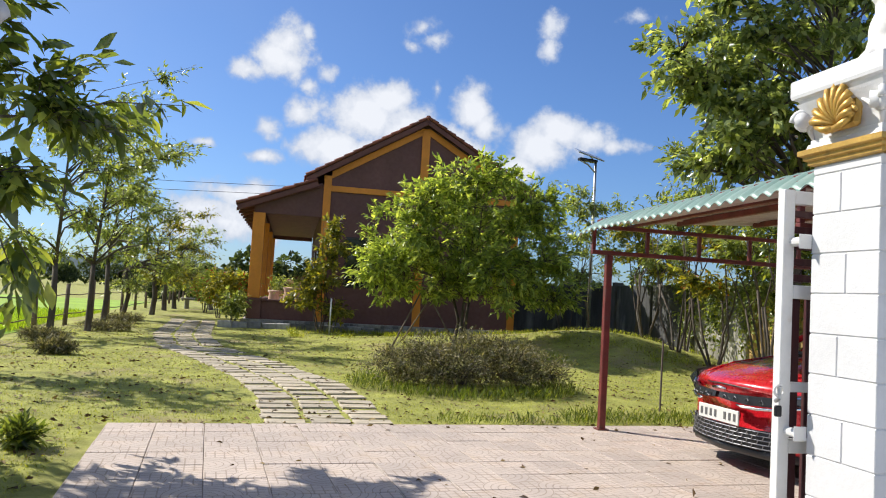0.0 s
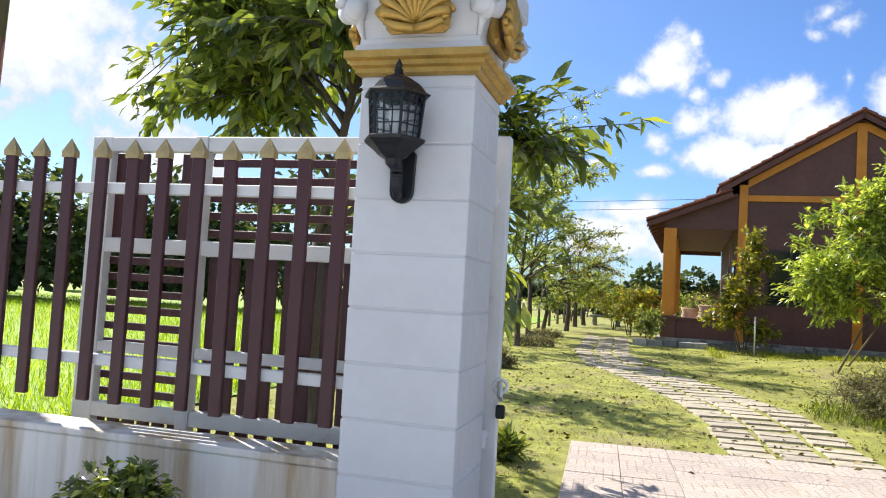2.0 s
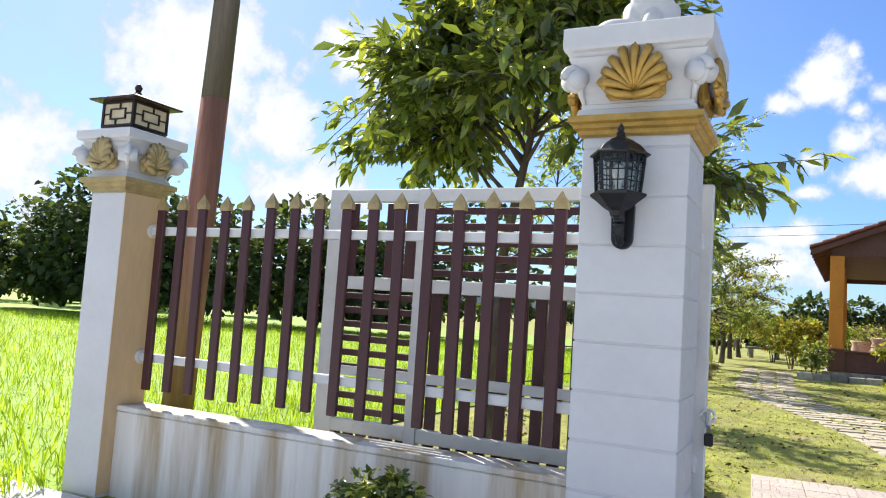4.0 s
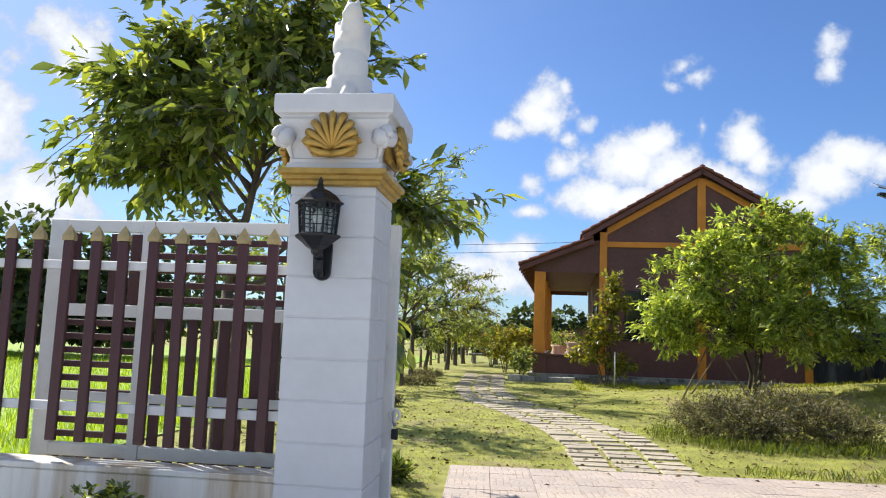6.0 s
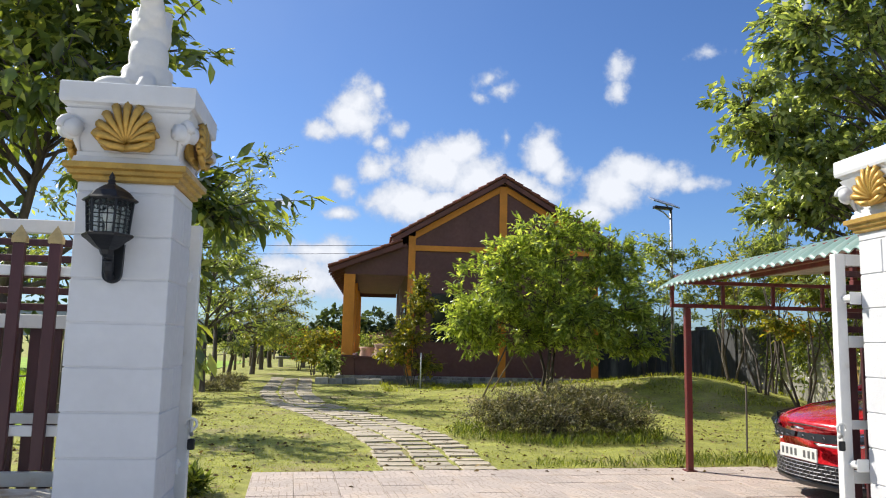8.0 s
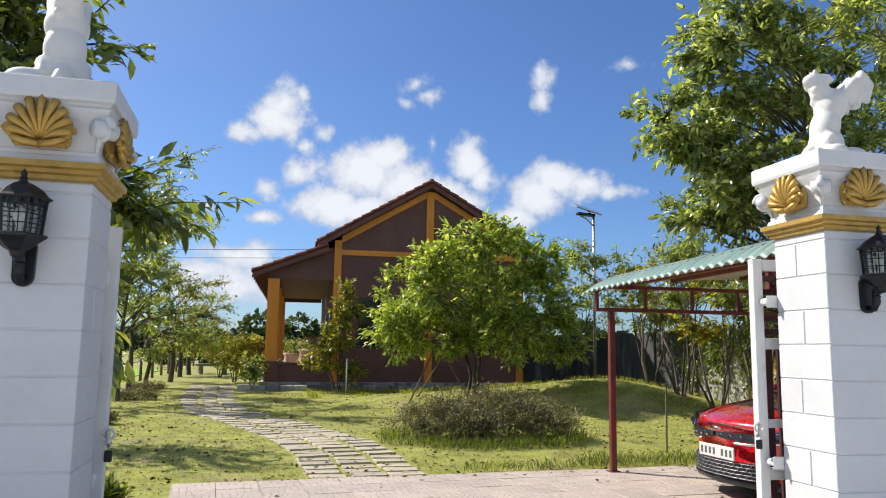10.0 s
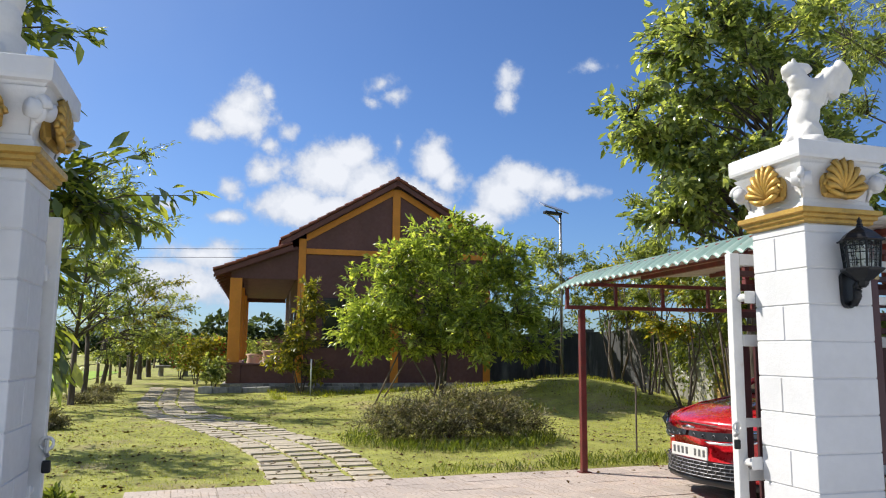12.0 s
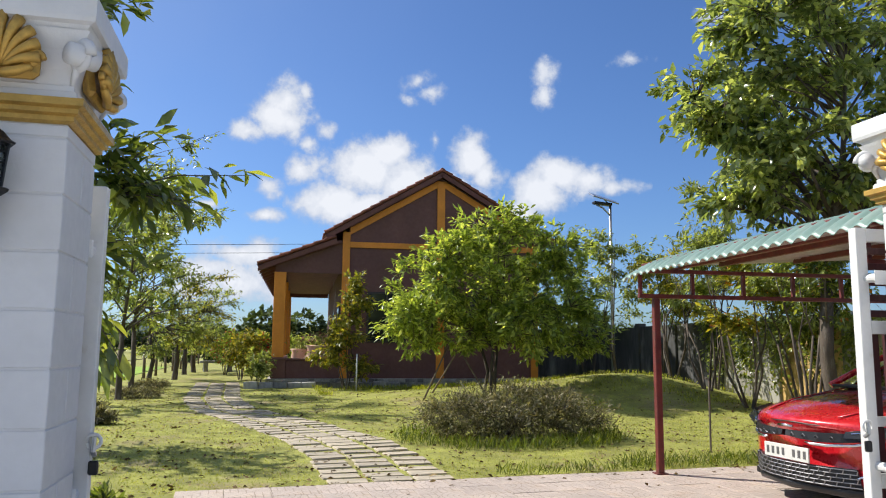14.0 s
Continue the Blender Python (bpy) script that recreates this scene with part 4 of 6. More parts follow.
# ---- box lamps on the fence posts ----
def build_box_lamp(x, y, z):
    t = thing("post_lamp", "bronze box lamp with cream glass lattice panes on a fence post", "post lamp", Matrix.Translation((x, y, z)), "box lamps")
    bronze = material("bronze_lamp_metal", (0.045, 0.028, 0.022), 0.4, 0.5, vary=0.1)
    part("foot", lathe([(0.14, 0.0), (0.14, 0.03), (0.12, 0.034)], square=True), bronze, t)
    part("glass_box", box(-0.135, 0.135, -0.135, 0.135, 0.036, 0.20, 0.002), FROSTED, t, "cream frosted glass")
    for ang in (0, 90, 180, 270):
        bm = bmesh.new()
        for a in ((-0.142, 0.142, 0.034, 0.05), (-0.142, 0.142, 0.186, 0.202), (-0.142, -0.126, 0.05, 0.186), (0.126, 0.142, 0.05, 0.186), (-0.07, 0.07, 0.082, 0.09), (-0.07, 0.07, 0.146, 0.154),
                  (-0.07, -0.062, 0.09, 0.146), (0.062, 0.07, 0.09, 0.146), (-0.126, -0.07, 0.114, 0.122), (0.07, 0.126, 0.114, 0.122), (-0.02, -0.012, 0.05, 0.082), (0.012, 0.02, 0.154, 0.186)):
            box(a[0], a[1], -0.146, -0.136, a[2], a[3], bm=bm)
        part("lattice", bm, bronze, t, m=pose(0, 0, 0, 0, 0, ang))
    part("roof", lathe([(0.15, 0.203), (0.20, 0.205), (0.205, 0.215), (0.02, 0.285), (0.012, 0.30)], square=True), bronze, t)
    part("finial", lathe([(0.012, 0.296), (0.02, 0.31), (0.026, 0.325), (0.016, 0.345), (0.004, 0.355)], 10), bronze, t, smooth=True)
    return t


build_box_lamp(-4.665, 3.465, 2.25)
build_box_lamp(6.58, 3.57, 2.25)


# ---- house ----
HOUSE = pose(-0.23, 22.5, 0.10, 0, 0, -2.5)


def build_house():
    h = thing("house", "brown rendered house with orange trim and clay tile roof", "house", HOUSE)
    LEN = 12.0
    L0, L1, R1 = 0.0, 1.95, 7.95     # porch edge, main wall west face, east face
    apex_x, apex_z, eave_z = 4.92, 6.46, 4.26
    F = 0.21                          # floor level
    # main walls
    wf = [(L1 + 0.2, F), (R1, F), (R1, 4.56), (apex_x, apex_z - 0.12), (L1 + 0.2, 4.69)]
    wall = part("wall", prism(wf, 0.12, 0.30), HOUSEBROWN, h, "brown rendered gable wall")
    part("wall", box(L1 + 0.02, L1 + 0.2, 0.301, LEN, F, eave_z), HOUSEBROWN, h)
    part("wall", box(R1 - 0.2, R1, 0.301, LEN, F, eave_z), HOUSEBROWN, h)
    part("wall", prism(wf, LEN + 0.001, LEN + 0.18), HOUSEBROWN, h)
    # porch gable over the columns
    part("porch_gable", prism([(0.02, 3.27), (L1, 3.27), (L1, 4.26), (0.02, 3.46)], 0.10, 0.26), HOUSEBROWN, h)
    part("porch_gable", prism([(0.02, 3.27), (L1, 3.27), (L1, 4.26), (0.02, 3.46)], LEN - 0.2, LEN), HOUSEBROWN, h)
    part("porch_beam", box(0.05, 0.28, 0.27, LEN - 0.21, 3.27, 3.42), HOUSEBROWN, h)
    # orange trim
    part("pilaster", box(L1, L1 + 0.22, 0.06, 0.25, F, 4.52, 0.006), HOUSEBEAM, h, "orange painted pilaster")
    part("pilaster", box(R1 - 0.2, R1 + 0.02, 0.06, 0.119, F, 4.30, 0.006), HOUSEBEAM, h, "orange painted pilaster")
    part("pilaster", box(apex_x - 0.12, apex_x + 0.12, 0.065, 0.119, 4.24, 6.20, 0.006), HOUSEBEAM, h, "orange painted upright")
    part("pilaster", box(apex_x - 0.12, apex_x + 0.12, 0.065, 0.119, F, 4.05, 0.006), HOUSEBEAM, h, "orange painted upright")
    part("belt", box(L1 + 0.222, R1 - 0.202, 0.07, 0.119, 4.06, 4.23, 0.006), HOUSEBEAM, h, "orange painted belt")
    slope = (apex_z - 4.40) / (apex_x - 1.42)
    for s in (-1, 1):
        run = apex_x - (L1 + 0.22)
        outl = [(apex_x - s * 0.121, apex_z - 0.19 - 0.121 * slope), (apex_x - s * run, apex_z - 0.19 - run * slope), (apex_x - s * run, apex_z - 0.40 - run * slope), (apex_x - s * 0.121, apex_z - 0.40 - 0.121 * slope)]
        part("rake_trim", prism(outl, 0.072, 0.119), HOUSEBEAM, h, "orange painted rake band")
    # columns on the porch parapet
    for y in (0.0, 3.7, 7.6, 11.3):
        c = part("column", box(0.0, 0.34, y, y + 0.34, 0.805, 3.268, 0.008), HOUSEBEAM, h, "orange painted square column")
    # parapet
    part("parapet", box(-0.01, 0.40, -0.03, 0.40, 0.21, 0.74, 0.006), HOUSEBROWN, h)
    part("parapet", box(0.401, L1 - 0.01, 0.04, 0.24, 0.21, 0.72, 0.006), HOUSEBROWN, h)
    part("parapet", box(0.06, 0.28, 0.401, LEN - 1.0, 0.21, 0.72, 0.006), HOUSEBROWN, h)
    part("coping", box(-0.05, 0.44, -0.07, 0.44, 0.742, 0.803, 0.008), HOUSEBROWN, h)
    part("coping", box(0.441, L1 - 0.01, 0.0, 0.28, 0.722, 0.78, 0.008), HOUSEBROWN, h)
    part("porch_floor", box(0.0, L1 + 0.1, 0.1, LEN, 0.1, 0.209), MORTAR, h)
    part("porch_ceiling", box(0.0, L1, 0.3, LEN - 0.25, 3.425, 3.45), SOFFIT, h)
    # plinth of grey stones
    part("plinth", box(-0.10, R1 + 0.05, -0.02, LEN + 0.1, -0.5, 0.205), MORTAR, h, "mortared stone plinth")
    rng = random.Random(5)
    shapes = []
    for k in range(6):
        bm = box(-0.5, 0.5, -0.5, 0.5, -0.5, 0.5, 0.14, 1)
        for v in bm.verts:
            v.co += Vector((rng.uniform(-0.05, 0.05), rng.uniform(-0.05, 0.05), rng.uniform(-0.05, 0.05)))
        me = mesh_from(bm, "stone")
        me.materials.append(STONE)
        shapes.append(me)
    for row, z in enumerate((-0.14, -0.04, 0.06, 0.155)):
        x = -0.08 - 0.07 * (row % 2)
        while x < R1:
            w = rng.uniform(0.10, 0.19)
            part("stone", shapes[rng.randrange(6)], None, h).matrix_local = pose(x + w / 2, -0.03, z, 0, rng.uniform(-4, 4), 0) @ Matrix.Diagonal((w - 0.014, 0.06, 0.088, 1))
            x += w
    # door and windows under the porch and in the gable
    for y0 in (1.2, 4.6):
        d = part("door", box(L1 - 0.012, L1 + 0.016, y0, y0 + 1.1, F, F + 2.25, 0.004), material("dark_door_frame", (0.05, 0.03, 0.025), 0.5, vary=0.1), h, "dark framed glass door")
        part("pane", box(L1 - 0.02, L1 - 0.013, y0 + 0.1, y0 + 1.0, F + 0.15, F + 2.1), DARKGLASS, d)
    for x0 in (L1 + 0.75, apex_x + 0.9):
        w = part("window", box(x0, x0 + 1.2, 0.085, 0.118, 1.25, 2.75, 0.004), material("dark_window_frame", (0.04, 0.03, 0.03), 0.5, vary=0.1), h, "dark framed window")
        for k in (0, 1):
            part("pane", box(x0 + 0.06 + k * 0.57, x0 + 0.57 + k * 0.57, 0.076, 0.084, 1.31, 2.69), DARKGLASS, w)
    # roof: boards, tiles, edges
    def roof_side(xa, za, xb, zb, name):
        """A slope from ridge (xa, za) down to eave (xb, zb)."""
        dx, dz = xb - xa, zb - za
        ln = math.hypot(dx, dz)
        nx, nz = (-dz / ln, dx / ln) if dx > 0 else (dz / ln, -dx / ln)
        if nz < 0:
            nx, nz = -nx, -nz
        y0, y1 = -0.10, LEN + 0.4
        deck = part(name, prism([(xa, za), (xb, zb), (xb - nx * 0.07, zb - nz * 0.07), (xa - nx * 0.07, za - nz * 0.07)], y0, y1), SOFFIT, h, "dark boarded roof deck")
        part("bargeboard", prism([(xa - nx * 0.02, za - nz * 0.02), (xb - nx * 0.02, zb - nz * 0.02), (xb - nx * 0.15, zb - nz * 0.15), (xa - nx * 0.15, za - nz * 0.15)], y0 - 0.032, y0 - 0.002), SOFFIT, h, "dark red bargeboard")
        # tile courses: scalloped tiles, one mesh a course
        courses = max(3, int(ln / 0.33))
        for i in range(courses):
            f0, f1 = i / courses, (i + 1.12) / courses
            bm = bmesh.new()
            cols = int((y1 - y0) / 0.11)
            top, bot = [], []
            for k in range(cols + 1):
                y = y0 - 0.03 + (y1 - y0 + 0.06) * k / cols
                up = 0.022 * abs(math.sin(k * math.pi / 2.0))
                for f, lst, e in ((f0, top, 0.012), (min(f1, 1.01), bot, 0.045)):
                    lst.append(bm.verts.new((xa + dx * f + nx * (e + up), y, za + dz * f + nz * (e + up))))
            low = [bm.verts.new(v.co - Vector((nx, 0, nz)) * 0.03) for v in bot]
            for k in range(cols):
                bm.faces.new((top[k], bot[k], bot[k + 1], top[k + 1]))
                bm.faces.new((bot[k], low[k], low[k + 1], bot[k + 1]))
            bmesh.ops.recalc_face_normals(bm, faces=bm.faces)
            part("tile_course", bm, TILE, deck)
        # verge tiles along the gable edge
        n = int(ln / 0.3)
        for i in range(n):
            a = Vector((xa + dx * (i + 0.0) / n, y0 - 0.02, za + dz * i / n + 0.05))
            b = Vector((xa + dx * (i + 1.08) / n, y0 - 0.02, za + dz * (i + 1.08) / n + 0.075))
            part("verge_tile", tube([a, b], [0.042, 0.052], 8), TILE, deck, smooth=False)
        return deck
    roof_side(apex_x, apex_z, 1.42, 4.40, "roof")
    roof_side(apex_x, apex_z, 8.5, 4.37, "roof")
    roof_side(1.75, 4.30, -0.47, 3.43, "porch_roof")
    n = 34
    for i in range(n):
        part("ridge_tile", tube([(apex_x, -0.12 + 12.5 * i / n, apex_z + 0.04), (apex_x, -0.12 + 12.5 * (i + 1.06) / n, apex_z + 0.05)], [0.085, 0.095], 8), TILE, h)
    # rafters showing under the porch eave
    for i in range(14):
        y = 0.0 + i * 0.9
        part("rafter", prism([(-0.48, 3.36), (1.9, 4.27), (1.9, 4.17), (-0.48, 3.27)], y, y + 0.06), SOFFIT, h)
    return h


build_house()

# kerb of the flower bed at the corner of the house
kerb = thing("garden_kerb", "low grey stone kerb round the bed by the house corner", "kerb", pose(-0.95, 21.75, 0.12, 0, 0, -2.5))
rk = random.Random(12)
kme = mesh_from(box(-0.19, 0.19, -0.11, 0.11, -0.12, 0.13, 0.03, 2), "kerb_stone")
kme.materials.append(STONE)
for i in range(11):
    part("kerb_stone", kme, None, kerb, m=pose(0.2 + i * 0.39, rk.uniform(-0.03, 0.03), rk.uniform(-0.02, 0.02), rk.uniform(-3, 3), rk.uniform(-3, 3), rk.uniform(-5, 5)))

# pots on the porch
for k, (x, y, s) in enumerate(((1.30, 0.75, 1.25), (0.8, 1.6, 1.1))):
    pt = thing("plant_pot", "pale terracotta pot on the porch floor", "pot", HOUSE @ Matrix.Translation((x, y, 0.21)))
    part("pot", lathe([(0.10 * s, 0.0), (0.2 * s, 0.25 * s), (0.25 * s, 0.55 * s), (0.22 * s, 0.66 * s), (0.27 * s, 0.74 * s), (0.25 * s, 0.76 * s), (0.2 * s, 0.70 * s)], 20), material("pale_terracotta", (0.62, 0.40, 0.31), 0.8, vary=0.1), pt, smooth=True)
    rp = np.random.default_rng(130 + k)
    stems = rp.normal(0, 1, (260, 3)) * np.array([0.16, 0.16, 0.13]) + np.array([0, 0, 0.80 * s + 0.1])
    leaf_cloud("foliage", stems, rp.normal(0, 0.6, (260, 3)) + np.array([0, 0, 0.8]), 0.14, LEAF_GREY, pt, 0.3, 131 + k, 0.1, "green potted plant leaves")


# ---- carport ----
def build_carport():
    c = thing("carport", "red steel carport with a green corrugated sheet roof", "carport", pose(3.36, 7.40, 0.0, 0, 0, -2.5))
    D, Wd = 3.5, 4.8
    for x, y in ((0.19, 0.0), (4.4, 0.0), (4.4, -3.2), (0.19, -3.2)):
        if y < 0 and x < 1:
            continue
        part("post", box(x - 0.033, x + 0.033, y - 0.033, y + 0.033, -0.05, 1.77, 0.006), REDSTEEL, c)
        part("base_plate", box(x - 0.06, x + 0.06, y - 0.06, y + 0.06, 0.0, 0.010), REDSTEEL, c)
    for y in (0.0, -3.2):
        part("lower_chord", box(0.0, Wd, y - 0.025, y + 0.025, 1.772, 1.815, 0.004), REDSTEEL, c)
        part("upper_chord", box(0.0, Wd, y - 0.025, y + 0.025, 2.035, 2.075, 0.004), REDSTEEL, c)
        for k in range(9):
            x = 0.02 + k * 0.59
            part("strut", box(x - 0.018, x + 0.018, y - 0.018, y + 0.018, 1.816, 2.034, 0.003), REDSTEEL, c)
    # purlins under the sheet, the sheet climbs away from the drive
    rise = 0.06
    for k in range(6):
        x = 0.12 + k * 0.9
        z = 2.078 + rise * x
        part("purlin", box(x - 0.025, x + 0.025, -D - 0.1, 0.12, z, z + 0.055, 0.004), REDSTEEL, c)
    part("fascia_beam", box(0.42, 0.47, -D, 0.1, 2.076, 2.10, 0.004), REDSTEEL, c)
    bm = bmesh.new()
    ny, x0, x1 = 190, -0.10, Wd + 0.1
    y0, y1 = -D - 0.3, 0.22
    lines = []
    for xx in (x0, x0 + 0.03, x0 + 0.07, x0 + 0.12, x0 + 0.18, x0 + 0.25, x0 + 0.33, x0 + 0.5, x1):
        row = []
        for i in range(ny + 1):
            y = y0 + (y1 - y0) * i / ny
            ph = (y * 7.2) % 1.0
            up = 0.034 * (0.5 - 0.5 * math.cos(2 * math.pi * ph)) ** 0.7
            dip = -0.15 * max(0.0, (x0 + 0.34 - xx) / 0.34) ** 1.8 - 0.05 * max(0, (y - (y1 - 0.5)) / 0.5) ** 2
            row.append((xx, y, 2.138 + rise * xx + up + dip))
        lines.append(row)
    t0 = [[bm.verts.new(p) for p in r] for r in lines]
    for a, b in zip(t0, t0[1:]):
        for i in range(ny):
            bm.faces.new((a[i], b[i], b[i + 1], a[i + 1]))
    sheet = part("sheet", bm, GREENROOF, c, "faded green corrugated sheet", True)
    sheet.data.materials.append(SHEETUNDER)
    so = sheet.modifiers.new("gauge", "SOLIDIFY")
    so.thickness, so.offset, so.material_offset = 0.004, -1, 1
    return c


build_carport()


# ---- boundary wall ----
def build_boundary():
    w = thing("boundary_wall", "tall mossy grey concrete boundary wall, dark with mould and painted shade towards the house", "wall", pose(10.3, 3.9, 0, 0, 0, -1.0), kind="structure")
    for k in range(10):
        y = k * 2.15
        mat = OCHREWALL if k == 4 else CONCRETE if k < 6 else DARKWALL
        part("panel", box(-0.07, 0.07, y + 0.12, y + 2.03, -0.3, 1.92 - 0.02 * (k % 3), 0.008), mat, w, "ochre painted bay" if k == 4 else "mould-stained bay with painted shade" if k >= 6 else "")
        part("pier", box(-0.13, 0.13, y - 0.119, y + 0.119, -0.3, 1.99, 0.01), CONCRETE if k < 6 else DARKWALL, w)
    return w


build_boundary()
bw = thing("boundary_wall", "weathered concrete wall behind the house, shade painted into its dark colour", "wall", pose(8.1, 24.6, 0, 0, 0, -4.0), kind="structure")
part("panel", box(0.0, 2.19, -0.07, 0.07, -0.3, 1.86, 0.008), DARKWALL, bw)


# ---- solar street lamp ----
def build_street_lamp(x, y):
    t = thing("street_lamp", "grey solar street lamp with tilted panel on a steel pole", "street lamp", pose(x, y, 0, 0, 0, 0))
    part("pole", tube([(0.0, 0, -0.1), (0, 0, 5.55)], [0.06, 0.038], 10), GALV, t, smooth=True)
    part("arm", tube([(0, 0, 5.2), (-0.25, -0.02, 5.42), (-0.5, -0.04, 5.52)], 0.025, 8), GALV, t, smooth=True)
    part("lamp_head", box(-0.95, -0.38, -0.14, 0.06, 5.47, 5.55, 0.02, 2), BLACKIRON, t, "dark lamp head", m=pose(0, 0, 0.0, 0, 4, 0))
    part("solar_panel", box(-0.42, 0.42, -0.28, 0.28, -0.02, 0.02, 0.006), material("solar_cells", (0.35, 0.38, 0.44), 0.3, 0.4, vary=0.05), t, "pale solar panel", m=pose(-0.22, 0, 5.72, 22, 14, 0))
    part("panel_strut", tube([(0, 0, 5.5), (-0.2, 0, 5.70)], 0.02, 6), GALV, t)
    return t


build_street_lamp(9.55, 20.8)


# ---- parked car ----
def build_car():
    c = thing("car", "glossy red car with black grille, parked under the carport", "car", pose(3.80, 5.78, 0.0, 0, 0, 181.5))
    # local: x forwards (plate at x = 0), y to the car's left, z up

    def nose(y):
        return 0.0 - 0.40 * (abs(y) / 0.8) ** 2.4

    # stations from nose to tail: x at the middle, half width, underside, top, sweep back of the flanks
    stations = [(-0.03, 0.60, 0.27, 0.655, 0.16), (-0.04, 0.70, 0.20, 0.70, 0.24), (-0.10, 0.80, 0.18, 0.735, 0.22), (-0.35, 0.87, 0.17, 0.80, 0.10), (-0.75, 0.89, 0.17, 0.865, 0.03), (-1.15, 0.89, 0.17, 0.92, 0.0),
                (-1.5, 0.89, 0.18, 0.94, 0), (-2.2, 0.89, 0.18, 0.95, 0), (-3.3, 0.89, 0.18, 0.97, 0), (-4.0, 0.87, 0.22, 0.98, 0), (-4.35, 0.80, 0.28, 0.93, 0), (-4.5, 0.66, 0.40, 0.85, 0)]
    bm = bmesh.new()
    rings = []
    prof = ((-0.55, 0.0), (-0.93, 0.06), (-1.0, 0.26), (-1.0, 0.60), (-0.975, 0.80), (-0.88, 0.925), (-0.62, 0.975), (-0.25, 1.0), (0.25, 1.0), (0.62, 0.975), (0.88, 0.925), (0.975, 0.80), (1.0, 0.60), (1.0, 0.26), (0.93, 0.06), (0.55, 0.0))
    for x, hw, zb, zt, sweep in stations:
        rings.append([bm.verts.new((x - sweep * abs(yy) ** 2.2, yy * hw, zb + zz * (zt - zb))) for yy, zz in prof])
    for a, b in zip(rings, rings[1:]):
        for k in range(16):
            bm.faces.new((a[k], a[(k + 1) % 16], b[(k + 1) % 16], b[k]))
    bm.faces.new(rings[0])
    bm.faces.new(rings[-1][::-1])
    bmesh.ops.recalc_face_normals(bm, faces=bm.faces)
    body = part("body", bm, CARRED, c, "glossy red body", True)
    sd = body.modifiers.new("round", "SUBSURF")
    sd.levels = sd.render_levels = 2
    for s in (-1, 1):
        part("bonnet_crease", tube([(-0.16, s * 0.40, 0.735), (-0.5, s * 0.50, 0.815), (-1.15, s * 0.60, 0.90)], 0.007, 6), CARRED, body, smooth=True)
    part("bonnet_gap", tube([(nose(y) - 0.045, y, 0.672 - 0.03 * abs(y)) for y in (-0.66, -0.45, -0.2, 0, 0.2, 0.45, 0.66)], 0.005, 5), CARBLACK, body)
    # cabin glass
    bm = bmesh.new()
    rr = []
    for x, hw, z in ((-1.18, 0.70, 0.925), (-1.6, 0.66, 1.16), (-2.05, 0.60, 1.36), (-2.7, 0.59, 1.43), (-3.5, 0.58, 1.37), (-4.2, 0.60, 1.05)):
        rr.append([bm.verts.new((x, yy * hw, z + dz)) for yy, dz in ((-1.2, -0.30), (-1.05, -0.05), (-0.7, 0.0), (0.7, 0.0), (1.05, -0.05), (1.2, -0.30))])
    for a, b in zip(rr, rr[1:]):
        for k in range(5):
            bm.faces.new((a[k], a[k + 1], b[k + 1], b[k]))
    bmesh.ops.recalc_face_normals(bm, faces=bm.faces)
    cabin = part("windscreen", bm, DARKGLASS, c, "dark tinted windscreen and side glass", True)
    s2 = cabin.modifiers.new("round", "SUBSURF")
    s2.levels = s2.render_levels = 2
    part("roof", box(-3.4, -2.1, -0.54, 0.54, 1.385, 1.425, 0.015, 2), CARRED, c)
    for s in (-1, 1):
        part("pillar", tube([(-1.15, s * 0.77, 0.92), (-1.6, s * 0.68, 1.15), (-2.06, s * 0.59, 1.36)], 0.03, 8), CARRED, c, smooth=True)
    part("wiper_cowl", box(-1.27, -1.10, -0.70, 0.70, 0.905, 0.935, 0.01, 2), CARBLACK, c)
    part("wiper", tube([(-1.22, 0.5, 0.95), (-1.32, 0.1, 1.0), (-1.38, -0.25, 1.04)], 0.012, 5), CARBLACK, c)
    # nose details, mirrored
    for s in (-1, 1):
        bm = bmesh.new()
        up, lo = [], []
        for yy, z, w in ((0.02, 0.585, 0.022), (0.16, 0.58, 0.030), (0.32, 0.578, 0.036), (0.48, 0.585, 0.036), (0.62, 0.60, 0.028), (0.72, 0.62, 0.014)):
            x = nose(yy) + 0.012
            up.append(bm.verts.new((x - 0.012, s * yy, z + w)))
            lo.append(bm.verts.new((x, s * yy, z - w)))
        for k in range(5):
            bm.faces.new((up[k], up[k + 1], lo[k + 1], lo[k]))
        g = part("grille", bm, CARBLACK, c, "black upper grille")
        so = g.modifiers.new("depth", "SOLIDIFY")
        so.thickness, so.offset = 0.035, 0
        for yy, w in ((0.10, 0.05), (0.21, 0.05), (0.32, 0.05), (0.43, 0.05)):
            part("grille_cell", tube([(nose(yy) + 0.03, s * (yy - w / 2), 0.578), (nose(yy) + 0.03, s * yy, 0.595), (nose(yy) + 0.03, s * (yy + w / 2), 0.578), (nose(yy) + 0.03, s * yy, 0.562), (nose(yy) + 0.03, s * (yy - w / 2), 0.578)], 0.0035, 5), DARKCHROME, g)
        part("grille_trim", tube([(nose(yy) + 0.024, s * yy, zz) for yy, zz in ((0.22, 0.535), (0.27, 0.525), (0.40, 0.525), (0.55, 0.538), (0.68, 0.572), (0.75, 0.61))], [0.006, 0.013, 0.014, 0.013, 0.011, 0.005], 8), CHROME, c, "chrome trim", True)
        bm = bmesh.new()
